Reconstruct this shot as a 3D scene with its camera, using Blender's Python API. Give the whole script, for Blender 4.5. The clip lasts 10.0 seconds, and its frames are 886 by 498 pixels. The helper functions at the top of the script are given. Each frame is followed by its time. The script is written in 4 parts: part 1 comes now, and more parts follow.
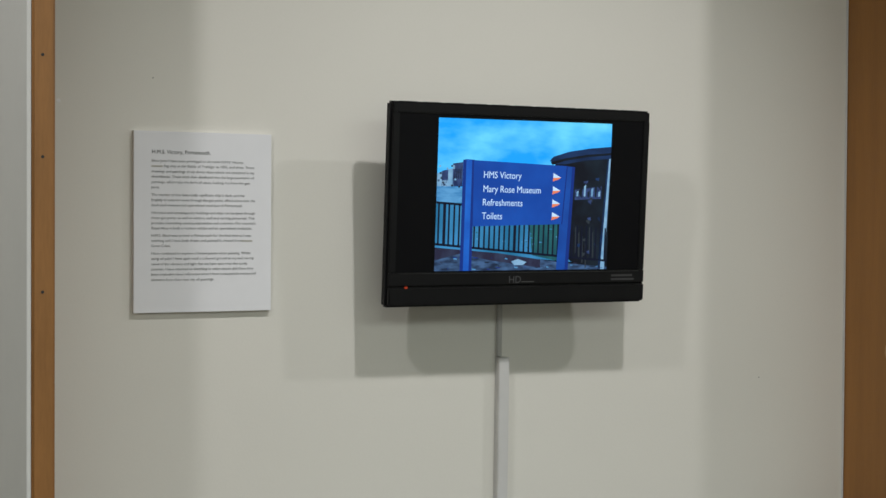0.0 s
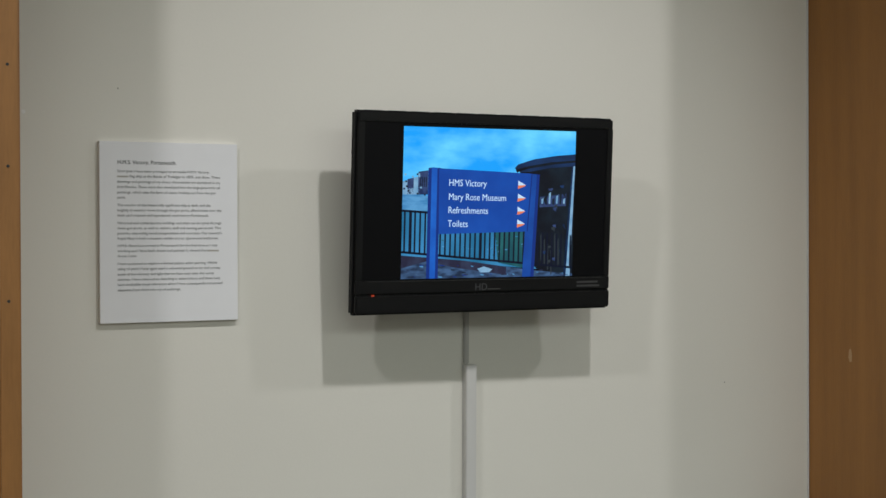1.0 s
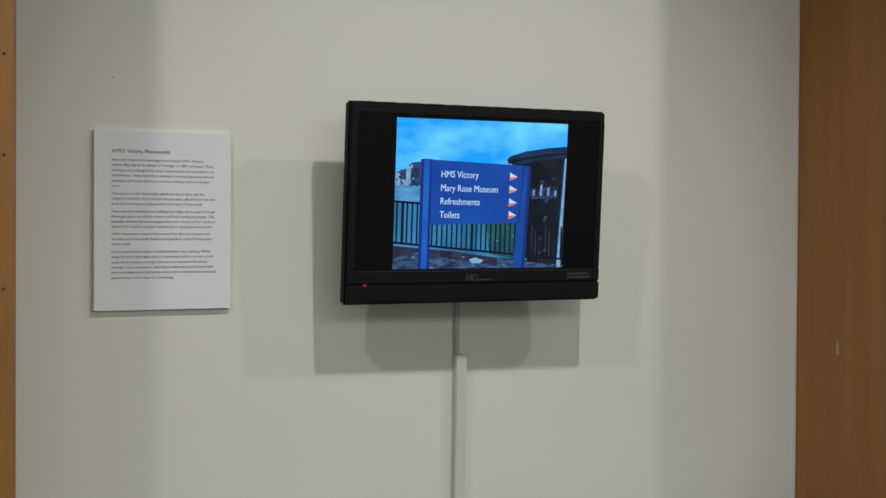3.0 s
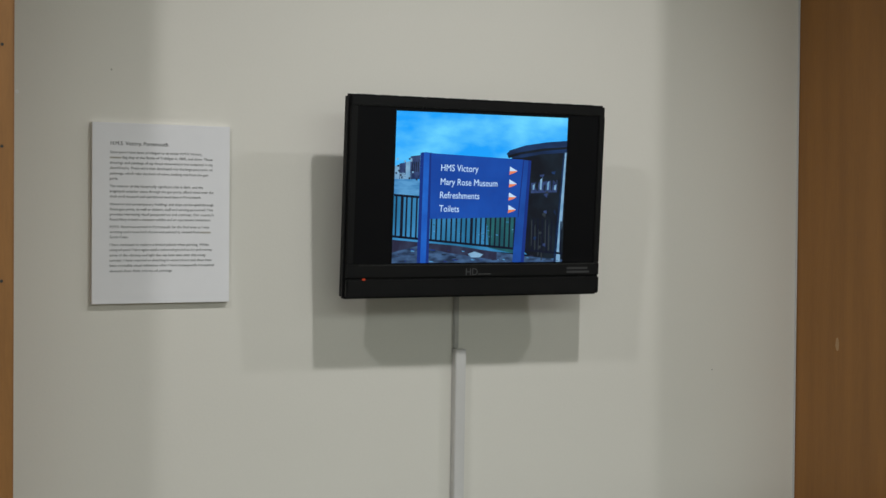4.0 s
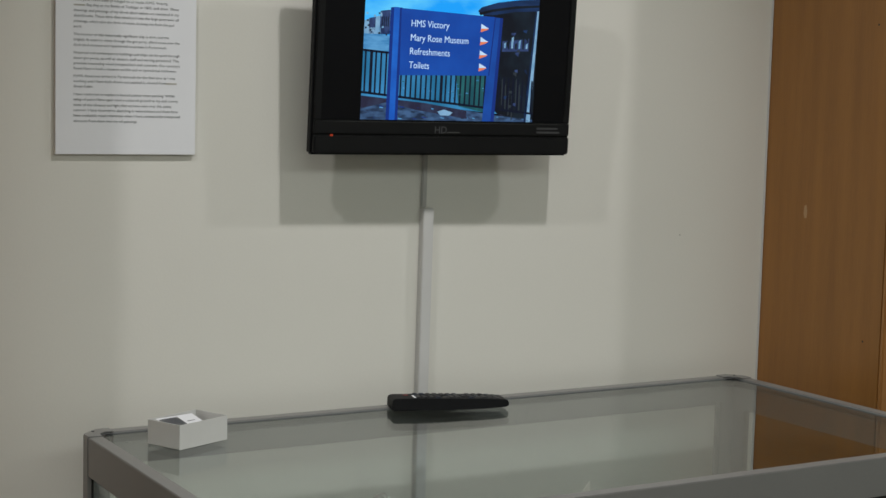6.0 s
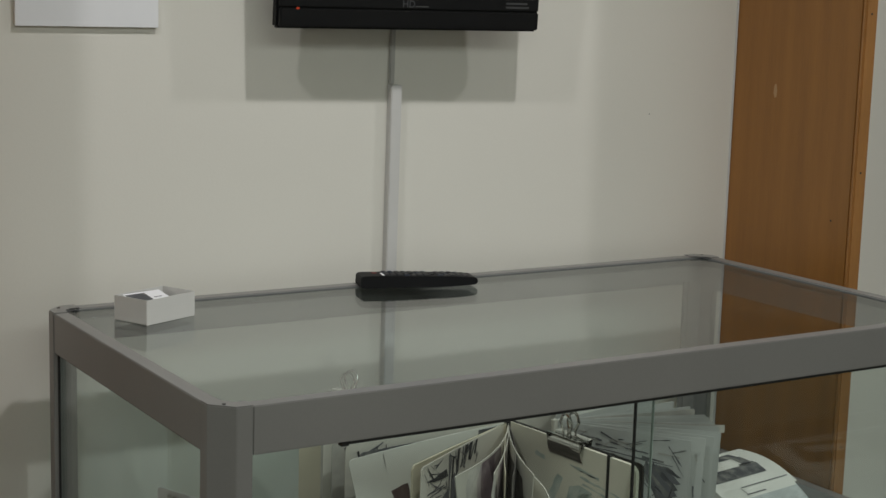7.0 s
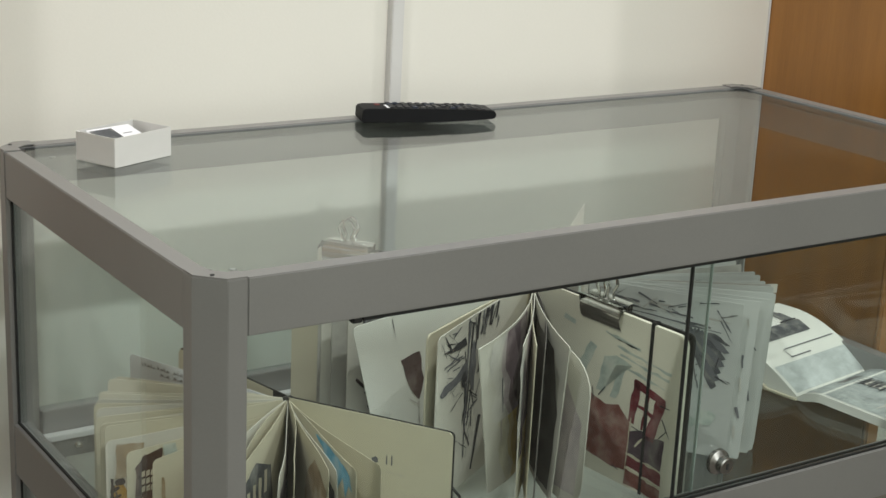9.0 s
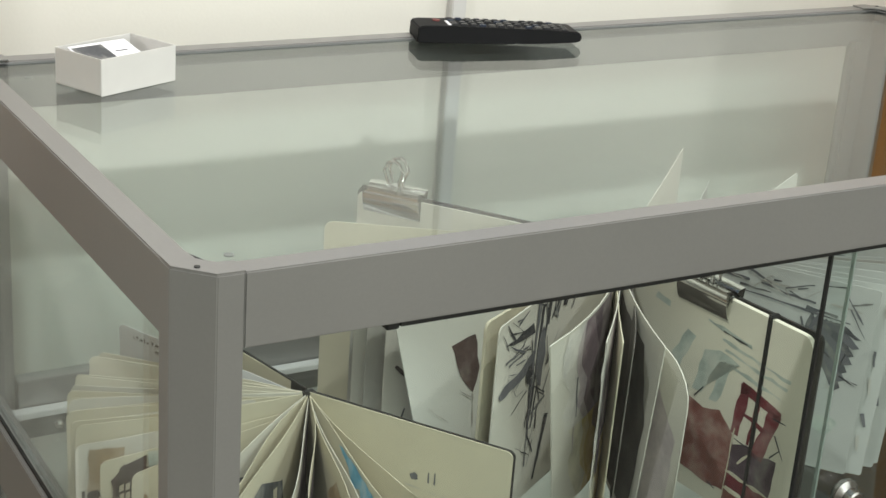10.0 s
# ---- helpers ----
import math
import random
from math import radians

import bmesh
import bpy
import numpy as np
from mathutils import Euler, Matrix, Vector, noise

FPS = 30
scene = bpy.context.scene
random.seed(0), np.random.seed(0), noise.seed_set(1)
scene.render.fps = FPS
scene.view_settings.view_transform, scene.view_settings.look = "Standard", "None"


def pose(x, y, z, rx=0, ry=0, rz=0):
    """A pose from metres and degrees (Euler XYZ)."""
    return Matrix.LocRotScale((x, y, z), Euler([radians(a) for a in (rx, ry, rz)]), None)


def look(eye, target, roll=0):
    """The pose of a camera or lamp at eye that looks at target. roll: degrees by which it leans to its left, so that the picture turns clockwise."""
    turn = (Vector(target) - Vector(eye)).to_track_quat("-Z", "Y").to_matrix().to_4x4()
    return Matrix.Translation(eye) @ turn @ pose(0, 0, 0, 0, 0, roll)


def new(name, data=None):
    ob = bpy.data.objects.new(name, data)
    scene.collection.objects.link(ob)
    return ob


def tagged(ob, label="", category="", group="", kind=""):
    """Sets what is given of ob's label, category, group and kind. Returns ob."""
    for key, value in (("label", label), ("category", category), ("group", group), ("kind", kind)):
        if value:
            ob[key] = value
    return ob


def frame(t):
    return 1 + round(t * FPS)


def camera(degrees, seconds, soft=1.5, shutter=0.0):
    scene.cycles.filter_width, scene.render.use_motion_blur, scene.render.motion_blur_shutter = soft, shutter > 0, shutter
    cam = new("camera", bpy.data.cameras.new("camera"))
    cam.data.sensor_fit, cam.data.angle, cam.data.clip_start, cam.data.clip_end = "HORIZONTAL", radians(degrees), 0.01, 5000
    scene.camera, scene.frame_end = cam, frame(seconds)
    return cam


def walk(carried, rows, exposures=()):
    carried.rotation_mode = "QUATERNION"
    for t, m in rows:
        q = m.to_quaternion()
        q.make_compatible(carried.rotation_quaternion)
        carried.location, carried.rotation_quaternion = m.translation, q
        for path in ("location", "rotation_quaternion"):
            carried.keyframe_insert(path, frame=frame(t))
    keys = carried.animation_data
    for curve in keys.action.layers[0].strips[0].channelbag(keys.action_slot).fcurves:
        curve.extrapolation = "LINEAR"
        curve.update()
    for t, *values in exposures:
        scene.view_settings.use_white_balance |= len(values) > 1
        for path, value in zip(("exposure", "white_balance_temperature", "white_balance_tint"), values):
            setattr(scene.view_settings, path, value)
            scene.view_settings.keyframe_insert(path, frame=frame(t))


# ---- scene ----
cam = camera(32.04, 10.0)
PATH = [
    (0, (-0.7209, -2.4709, 1.5092), (0.2074, -0.6998, 1.4689), 0.35),
    (0.5, (-0.7179, -2.4760, 1.4961), (0.2409, -0.7210, 1.4646), -0.24),
    (1, (-0.7250, -2.4830, 1.4923), (0.2407, -0.7316, 1.4748), -0.22),
    (1.5, (-0.7258, -2.4927, 1.4987), (0.2289, -0.7353, 1.4813), -0.14),
    (2, (-0.7417, -2.4927, 1.4966), (0.2263, -0.7426, 1.4787), 0.25),
    (2.5, (-0.7352, -2.5012, 1.5022), (0.2377, -0.7541, 1.4699), 0.28),
    (4, (-0.7352, -2.4883, 1.4952), (0.2446, -0.7451, 1.4559), 0.48),
    (4.5, (-0.7393, -2.4789, 1.4855), (0.2459, -0.7392, 1.4332), 0.31),
    (5, (-0.7345, -2.4865, 1.4957), (0.2455, -0.7442, 1.4320), 0.61),
    (5.5, (-0.7231, -2.4824, 1.4588), (0.2634, -0.7452, 1.3648), 0.55),
    (5.7, (-0.7186, -2.4867, 1.4619), (0.2728, -0.7553, 1.3236), 1.03),
    (6.8, (-0.7265, -2.4533, 1.4111), (0.3223, -0.7746, 1.1250), 1.50),
    (7, (-0.7187, -2.4582, 1.4142), (0.3253, -0.7831, 1.0917), 1.64),
    (7.5, (-0.7142, -2.4396, 1.3931), (0.3289, -0.7791, 0.9999), 2.25),
    (8, (-0.6912, -2.4313, 1.3910), (0.3428, -0.7793, 0.9421), 2.86),
    (8.5, (-0.6483, -2.3501, 1.3800), (0.3871, -0.7178, 0.8668), 3.11),
    (8.8, (-0.6196, -2.2131, 1.3694), (0.4479, -0.6071, 0.8391), 2.63),
    (9, (-0.5940, -2.1190, 1.3823), (0.4659, -0.5179, 0.8228), 2.60),
    (9.2, (-0.5681, -2.0390, 1.3772), (0.4919, -0.4410, 0.8088), 1.99),
    (9.5, (-0.5213, -1.9444, 1.3643), (0.5234, -0.3650, 0.7206), 1.95),
    (9.8, (-0.4464, -1.8352, 1.3373), (0.5759, -0.2578, 0.6543), 3.23),
    (10, (-0.3676, -1.7621, 1.3420), (0.6049, -0.1624, 0.6382), 4.20),
]
walk(cam, [(t, look(eye, target, roll)) for t, eye, target, roll in PATH],
     exposures=((0, 0.06, 6390, 10), (0.6, -0.02, 6390, 10), (5.2, -0.06, 6390, 10), (6.8, -0.07, 6440, 10), (7.5, -0.02, 6470, 10), (8.0, 0.07, 6490, 10), (8.5, 0.48, 6500, 10), (9.0, 0.80, 6500, 10), (9.5, 0.92, 6500, 10), (10, 1.14, 6500, 10)))

# ---- world and light ----
world = bpy.data.worlds.new("world")
scene.world = world
world.use_nodes = True
world.node_tree.nodes["Background"].inputs[0].default_value = (0.9, 0.95, 1.0, 1)
world.node_tree.nodes["Background"].inputs[1].default_value = 0.03


def spot(name, at, aim, watts, size=0.03, cone=100, warm=(1.0, 0.99, 0.965)):
    """A ceiling spotlight."""
    lamp = bpy.data.lights.new(name, "SPOT")
    lamp.energy, lamp.shadow_soft_size, lamp.color = watts, size, warm
    lamp.spot_size, lamp.spot_blend = radians(cone), 1.0
    ob = new(name, lamp)
    ob.matrix_world = look(at, aim)
    return ob


spot("ceiling_spot", (0.70, -1.22, 3.04), (0.69, -0.35, 0.0), 71, 0.04, 86)
spot("ceiling_spot", (-1.01, -1.22, 3.04), (0.55, -0.20, 0.50), 43, 0.045, 116)
spot("ceiling_spot", (2.416, -1.22, 3.04), (0.85, -0.20, 0.50), 43, 0.045, 116)
# unseen area lamps added behind the camera as soft fill
for px, watts in ((-1.6, 42), (0.6, 27), (2.8, 27)):
    fill_lamp = bpy.data.lights.new("room_fill", "AREA")
    fill_lamp.shape, fill_lamp.size, fill_lamp.size_y = "RECTANGLE", 2.0, 1.6
    fill_lamp.energy, fill_lamp.color = watts, (0.92, 1.0, 0.94)
    new("room_fill", fill_lamp).matrix_world = pose(px, -4.2, 3.05)

# ---- materials ----


def material(name, rgb, rough=0.6, metal=0.0, vary=0.08, scale=6.0, fine=60.0, bump=0.05, stretch=(1, 1, 1), spec=0.5):
    """A plain surface with variation at two scales and fine relief."""
    mat = bpy.data.materials.new(name)
    mat.use_nodes = True
    nt = mat.node_tree
    b = nt.nodes["Principled BSDF"]
    co = nt.nodes.new("ShaderNodeTexCoord")
    mp = nt.nodes.new("ShaderNodeMapping")
    mp.inputs["Scale"].default_value = stretch
    nt.links.new(co.outputs["Object"], mp.inputs[0])
    big, small = nt.nodes.new("ShaderNodeTexNoise"), nt.nodes.new("ShaderNodeTexNoise")
    big.inputs["Scale"].default_value, small.inputs["Scale"].default_value = scale, fine
    big.inputs["Detail"].default_value, small.inputs["Detail"].default_value = 4, 3
    for n in (big, small):
        nt.links.new(mp.outputs[0], n.inputs["Vector"])
    add = nt.nodes.new("ShaderNodeMath")
    add.operation = "MULTIPLY_ADD"
    add.inputs[1].default_value = 0.4
    nt.links.new(small.outputs[0], add.inputs[0])
    nt.links.new(big.outputs[0], add.inputs[2])
    ramp = nt.nodes.new("ShaderNodeMapRange")
    ramp.inputs["From Min"].default_value, ramp.inputs["From Max"].default_value = 0.45, 0.95
    nt.links.new(add.outputs[0], ramp.inputs["Value"])
    mix = nt.nodes.new("ShaderNodeMix")
    mix.data_type = "RGBA"
    mix.inputs[6].default_value = (*[c * (1 - vary) for c in rgb], 1)
    mix.inputs[7].default_value = (*[min(1, c * (1 + vary)) for c in rgb], 1)
    nt.links.new(ramp.outputs[0], mix.inputs[0])
    nt.links.new(mix.outputs[2], b.inputs["Base Color"])
    b.inputs["Roughness"].default_value, b.inputs["Metallic"].default_value = rough, metal
    b.inputs["Specular IOR Level"].default_value = spec
    if bump:
        bp = nt.nodes.new("ShaderNodeBump")
        bp.inputs["Strength"].default_value, bp.inputs["Distance"].default_value = bump, 0.002
        nt.links.new(small.outputs[0], bp.inputs["Height"])
        nt.links.new(bp.outputs[0], b.inputs["Normal"])
    return mat


def glass(name, tint, ior=1.5):
    """A thin pane: clear, faintly tinted, with a true surface reflection."""
    mat = bpy.data.materials.new(name)
    mat.use_nodes = True
    nt = mat.node_tree
    nt.nodes.remove(nt.nodes["Principled BSDF"])
    out = nt.nodes["Material Output"]
    fr, pw, ma, tr, gl, mx = (nt.nodes.new("ShaderNode" + k) for k in ("LayerWeight", "Math", "Math", "BsdfTransparent", "BsdfGlossy", "MixShader"))
    fr.inputs[0].default_value = 0.5
    pw.operation, ma.operation = "POWER", "MULTIPLY_ADD"
    pw.inputs[1].default_value = 5.0
    base = ((ior - 1) / (ior + 1)) ** 2
    ma.inputs[1].default_value, ma.inputs[2].default_value = 1 - base, base
    nt.links.new(fr.outputs["Facing"], pw.inputs[0])
    nt.links.new(pw.outputs[0], ma.inputs[0])
    tr.inputs[0].default_value, gl.inputs["Roughness"].default_value = (*tint, 1), 0.0
    nt.links.new(ma.outputs[0], mx.inputs[0])
    nt.links.new(tr.outputs[0], mx.inputs[1])
    nt.links.new(gl.outputs[0], mx.inputs[2])
    nt.links.new(mx.outputs[0], out.inputs[0])
    return mat


def glow(name, rgb, power, other=None, scale=5.0, stretch=(1, 1, 1), lo=0.4, hi=0.65):
    """Lit pixels of a display, one colour or two mixed by soft noise."""
    mat = bpy.data.materials.new(name)
    mat.use_nodes = True
    nt = mat.node_tree
    b = nt.nodes["Principled BSDF"]
    b.inputs["Base Color"].default_value = (0.01, 0.01, 0.01, 1)
    b.inputs["Roughness"].default_value, b.inputs["Specular IOR Level"].default_value = 0.5, 0.1
    b.inputs["Emission Strength"].default_value = power
    b.inputs["Emission Color"].default_value = (*rgb, 1)
    if other:
        co, mp, no, mr, mx = (nt.nodes.new("ShaderNode" + k) for k in ("TexCoord", "Mapping", "TexNoise", "MapRange", "Mix"))
        mp.inputs["Scale"].default_value = stretch
        no.inputs["Scale"].default_value, no.inputs["Detail"].default_value = scale, 5
        mr.inputs["From Min"].default_value, mr.inputs["From Max"].default_value = lo, hi
        mx.data_type = "RGBA"
        mx.inputs[6].default_value, mx.inputs[7].default_value = (*rgb, 1), (*other, 1)
        nt.links.new(co.outputs["Object"], mp.inputs[0])
        nt.links.new(mp.outputs[0], no.inputs["Vector"])
        nt.links.new(no.outputs[0], mr.inputs["Value"])
        nt.links.new(mr.outputs[0], mx.inputs[0])
        nt.links.new(mx.outputs[2], b.inputs["Emission Color"])
    return mat


WALL = material("wall_paint", (0.74, 0.717, 0.660), 0.75, vary=0.02, scale=1.3, fine=220, bump=0.06)
CEIL = material("ceiling_paint", (0.8, 0.79, 0.76), 0.85, vary=0.02)
FLOOR = material("floor_vinyl", (0.135, 0.115, 0.095), 0.4, vary=0.15, scale=4)
WOOD = material("varnished_wood", (0.28, 0.122, 0.028), 0.38, vary=0.16, scale=3.0, fine=40, bump=0.05, stretch=(9, 9, 0.55))
WOOD_EDGE = material("varnished_edge", (0.34, 0.155, 0.045), 0.42, vary=0.18, scale=5.0, fine=50, bump=0.05, stretch=(6, 6, 0.8))
ALU = material("anodised_aluminium", (0.285, 0.279, 0.272), 0.46, 0.45, vary=0.04, scale=5, fine=300, bump=0.03, stretch=(1, 1, 1))
DARK = material("black_rubber", (0.012, 0.012, 0.012), 0.6)
GREY_SEAL = material("grey_seal", (0.16, 0.165, 0.165), 0.5)
SEAM = material("dark_groove", (0.03, 0.03, 0.03), 0.7)
WHITE_PLASTIC = material("white_plastic", (0.62, 0.61, 0.60), 0.4, vary=0.03, bump=0.01)
GREY_CABLE = material("grey_cable", (0.45, 0.44, 0.42), 0.5)
PANE = glass("clear_glass", (0.963, 0.99, 0.983))
PANE_EDGE = material("glass_edge", (0.34, 0.39, 0.36), 0.15, vary=0.2)
CHROME = material("chrome", (0.75, 0.74, 0.72), 0.14, 1.0, vary=0.03, bump=0.0)
LOCK = material("dull_chrome", (0.30, 0.29, 0.28), 0.26, 1.0, vary=0.1, bump=0.0)
BEZEL = material("gloss_black_plastic", (0.006, 0.006, 0.007), 0.3, vary=0.1, bump=0.01, spec=0.3)
MATT_BLACK = material("matt_black_plastic", (0.010, 0.010, 0.011), 0.55, vary=0.1, bump=0.04, spec=0.12)
LCD = material("unlit_panel", (0.004, 0.004, 0.005), 0.4, vary=0.05, bump=0.0, spec=0.12)
SHEET = material("white_paper", (0.80, 0.80, 0.83), 0.7, vary=0.015, bump=0.02)
BOARD = material("foam_board", (0.80, 0.79, 0.78), 0.8, vary=0.02)
INK = material("black_ink", (0.03, 0.03, 0.035), 0.7)
SOFT_INK = material("grey_ink", (0.13, 0.13, 0.14), 0.75, vary=0.3)
CREAM = material("cream_paper", (0.60, 0.55, 0.42), 0.8, vary=0.09, scale=9, fine=180, bump=0.05)
IVORY = material("ivory_paper", (0.74, 0.695, 0.58), 0.8, vary=0.06, scale=9, fine=180, bump=0.05)
CARD = material("white_card", (0.64, 0.63, 0.61), 0.75, vary=0.03, bump=0.03)
BRIGHT = material("bright_paper", (0.74, 0.735, 0.68), 0.8, vary=0.04, scale=7, fine=180, bump=0.04)
TEXT_INK = material("print_ink", (0.09, 0.09, 0.10), 0.75)
CARTRIDGE = material("cartridge_paper", (0.63, 0.60, 0.53), 0.8, vary=0.08, scale=8, fine=180, bump=0.05)
WASH = material("washed_paper", (0.45, 0.43, 0.39), 0.8, vary=0.28, scale=7, fine=70, bump=0.05)
COVER = material("black_cover", (0.016, 0.015, 0.015), 0.5, vary=0.2, fine=300, bump=0.2)


def wash(name, rgb, dry=0.45, scale=38.0, paper=(0.62, 0.60, 0.52)):
    """Watercolour: pigment that pools and thins out over the paper, with grain and darker rims of the pools."""
    mat = material(name, rgb, 0.85, vary=0.3, scale=scale, fine=240, bump=0.05)
    nt = mat.node_tree
    b = nt.nodes["Principled BSDF"]
    old = b.inputs["Base Color"].links[0].from_socket
    co, pool, lay, mx = (nt.nodes.new("ShaderNode" + k) for k in ("TexCoord", "TexNoise", "MapRange", "Mix"))
    pool.inputs["Scale"].default_value, pool.inputs["Detail"].default_value = scale, 8
    pool.inputs["Distortion"].default_value = 0.25
    lay.inputs["From Min"].default_value, lay.inputs["From Max"].default_value = 0.46, 0.72
    lay.inputs["To Max"].default_value = dry
    mx.data_type = "RGBA"
    mx.inputs[7].default_value = (*paper, 1)
    nt.links.new(co.outputs["Object"], pool.inputs["Vector"])
    nt.links.new(pool.outputs[0], lay.inputs["Value"])
    nt.links.new(lay.outputs[0], mx.inputs[0])
    nt.links.new(old, mx.inputs[6])
    nt.links.new(mx.outputs[2], b.inputs["Base Color"])
    return mat


PAINT_BROWN = wash("brown_wash", (0.10, 0.06, 0.055), 0.22)
PAINT_RED = wash("red_wash", (0.22, 0.075, 0.06), 0.35)
PAINT_MAROON = wash("maroon_wash", (0.16, 0.018, 0.028), 0.25)
# real plum paint, and the painted shade beside the small book's spine
PAINT_PLUM = wash("plum_wash", (0.08, 0.05, 0.068), 0.28)
PAINT_OCHRE = wash("ochre_wash", (0.52, 0.29, 0.03), 0.15)
PAINT_BLUE = wash("blue_wash", (0.15, 0.40, 0.56), 0.6)
PAINT_GREEN = wash("pale_green_wash", (0.46, 0.51, 0.46), 0.7)
# also colours the leaf that stands in for shade behind the shield page
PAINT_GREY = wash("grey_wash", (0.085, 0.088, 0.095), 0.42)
PLUM_TINT = wash("plum_tint", (0.34, 0.27, 0.30), 0.7, 22)
DEEP_BROWN = material("dark_brown_paint", (0.045, 0.032, 0.030), 0.85, vary=0.35, scale=60, fine=240, bump=0.05)
BLUE_TINT = wash("blue_grey_tint", (0.30, 0.35, 0.43), 0.6, 30)
PAINT_TAN = wash("tan_wash", (0.38, 0.28, 0.17), 0.5)
# paper tone with the dimness between folded leaves put into its colour
SHADED = wash("shaded_paper_tone", (0.10, 0.088, 0.08), 0.35, 16, (0.42, 0.39, 0.35))
VELLUM = material("thin_paper", (0.50, 0.505, 0.48), 0.8, vary=0.07, scale=10, fine=180, bump=0.05)

# ---- mesh helpers ----


def part(name, bm, mat, parent=None, label=""):
    """Link a bmesh as one object under a thing or a part."""
    me = bpy.data.meshes.new(name)
    bmesh.ops.recalc_face_normals(bm, faces=bm.faces)
    bm.to_mesh(me)
    bm.free()
    me.materials.append(mat)
    ob = new(name, me)
    ob.parent = parent
    return tagged(ob, label)


def smooth(ob, angle=40):
    ob.data.shade_smooth()
    ob.data.set_sharp_from_angle(angle=radians(angle))
    return ob


def box(lo, hi, bevel=0.0, seg=2, bm=None):
    """A box between two corners with rounded edges."""
    own = bmesh.new()
    size = [h - l for l, h in zip(lo, hi)]
    mid = [(h + l) / 2 for l, h in zip(lo, hi)]
    bmesh.ops.create_cube(own, size=1, matrix=Matrix.Translation(mid) @ Matrix.Diagonal((*size, 1)))
    if bevel:
        bmesh.ops.bevel(own, geom=own.edges[:], offset=bevel, segments=seg, affect="EDGES", clamp_overlap=True)
    return join(bm, own) if bm else own


def join(bm, other):
    """Add the mesh of other to bm."""
    vs = [bm.verts.new(v.co) for v in other.verts]
    other.verts.index_update()
    for fc in other.faces:
        bm.faces.new([vs[v.index] for v in fc.verts])
    other.free()
    return bm


def prism(points, depth, axis="y", at=0.0, bevel=0.0):
    """A flat outline of (a, b) pairs, given depth along an axis."""
    bm = bmesh.new()
    place = {"y": lambda a, b, d: (a, d, b), "z": lambda a, b, d: (a, b, d), "x": lambda a, b, d: (d, a, b)}[axis]
    f0 = [bm.verts.new(place(a, b, at)) for a, b in points]
    f1 = [bm.verts.new(place(a, b, at + depth)) for a, b in points]
    n = len(points)
    bm.faces.new(f0)
    bm.faces.new(f1[::-1])
    for i in range(n):
        bm.faces.new((f0[i], f0[(i + 1) % n], f1[(i + 1) % n], f1[i]))
    if bevel:
        bmesh.ops.bevel(bm, geom=bm.edges[:], offset=bevel, segments=2, affect="EDGES", clamp_overlap=True)
    return bm


def tube(points, radius, sides=10):
    """A round rod along a line of points."""
    bm = bmesh.new()
    rings = []
    for i, p in enumerate(points):
        a, b = Vector(points[max(0, i - 1)]), Vector(points[min(len(points) - 1, i + 1)])
        q = (b - a).normalized().to_track_quat("Z", "Y")
        rings.append([bm.verts.new(Vector(p) + q @ Vector((radius * math.cos(k * math.tau / sides), radius * math.sin(k * math.tau / sides), 0))) for k in range(sides)])
    for r, s in zip(rings, rings[1:]):
        for k in range(sides):
            bm.faces.new((r[k], r[(k + 1) % sides], s[(k + 1) % sides], s[k]))
    bm.faces.new(rings[0][::-1])
    bm.faces.new(rings[-1])
    return bm


def turned(profile, axis_point, along=(0, -1, 0), sides=28):
    """A turned shape: (distance along, radius) pairs round an axis."""
    bm = bmesh.new()
    q = Vector(along).to_track_quat("Z", "Y")
    rings = [[bm.verts.new(Vector(axis_point) + q @ Vector((r * math.cos(k * math.tau / sides), r * math.sin(k * math.tau / sides), d))) for k in range(sides)] for d, r in profile]
    for r, s in zip(rings, rings[1:]):
        for k in range(sides):
            bm.faces.new((r[k], r[(k + 1) % sides], s[(k + 1) % sides], s[k]))
    bm.faces.new(rings[0][::-1])
    bm.faces.new(rings[-1])
    return bm


def empty(name, m, label, category, group="", kind=""):
    ob = new(name)
    ob.matrix_world = m
    return tagged(ob, label, category, group, kind)


def lettering(name, words, height, mat, parent, m, label="", bold=0.0):
    """Flat letters in the built-in font, as a mesh; height is that of the capitals."""
    cu = bpy.data.curves.new(name, "FONT")
    cu.body, cu.size, cu.extrude, cu.resolution_u, cu.offset = words, height / 0.7, 0.0001, 3, height * bold
    tmp = bpy.data.objects.new(name, cu)
    scene.collection.objects.link(tmp)
    me = bpy.data.meshes.new_from_object(tmp.evaluated_get(bpy.context.evaluated_depsgraph_get()))
    bpy.data.objects.remove(tmp)
    me.materials.clear()
    me.materials.append(mat)
    ob = new(name, me)
    ob.parent = parent
    ob.matrix_local = m
    return tagged(ob, label)


# ---- the bay: walls, partitions, floor, ceiling ----
CEILING = 3.1


def structure(name, bm, mat, label, category):
    return tagged(part(name, bm, mat), label, category, kind="structure")


structure("wall_north", box((-4.0, 0.0, 0.0), (5.5, 0.15, CEILING)), WALL, "plain off-white painted gallery wall behind the display case", "wall")
structure("wall_south", box((-4.0, -6.15, 0.0), (5.5, -6.0, CEILING)), WALL, "plain off-white painted wall across the room", "wall")
structure("wall_west", box((-4.15, -6.15, 0.0), (-4.0, 0.15, CEILING)), WALL, "plain off-white painted end wall", "wall")
structure("wall_east", box((5.5, -6.15, 0.0), (5.65, 0.15, CEILING)), WALL, "plain off-white painted end wall", "wall")
structure("floor", box((-4.15, -6.15, -0.1), (5.65, 0.15, 0.0)), FLOOR, "plain grey-brown floor", "floor")
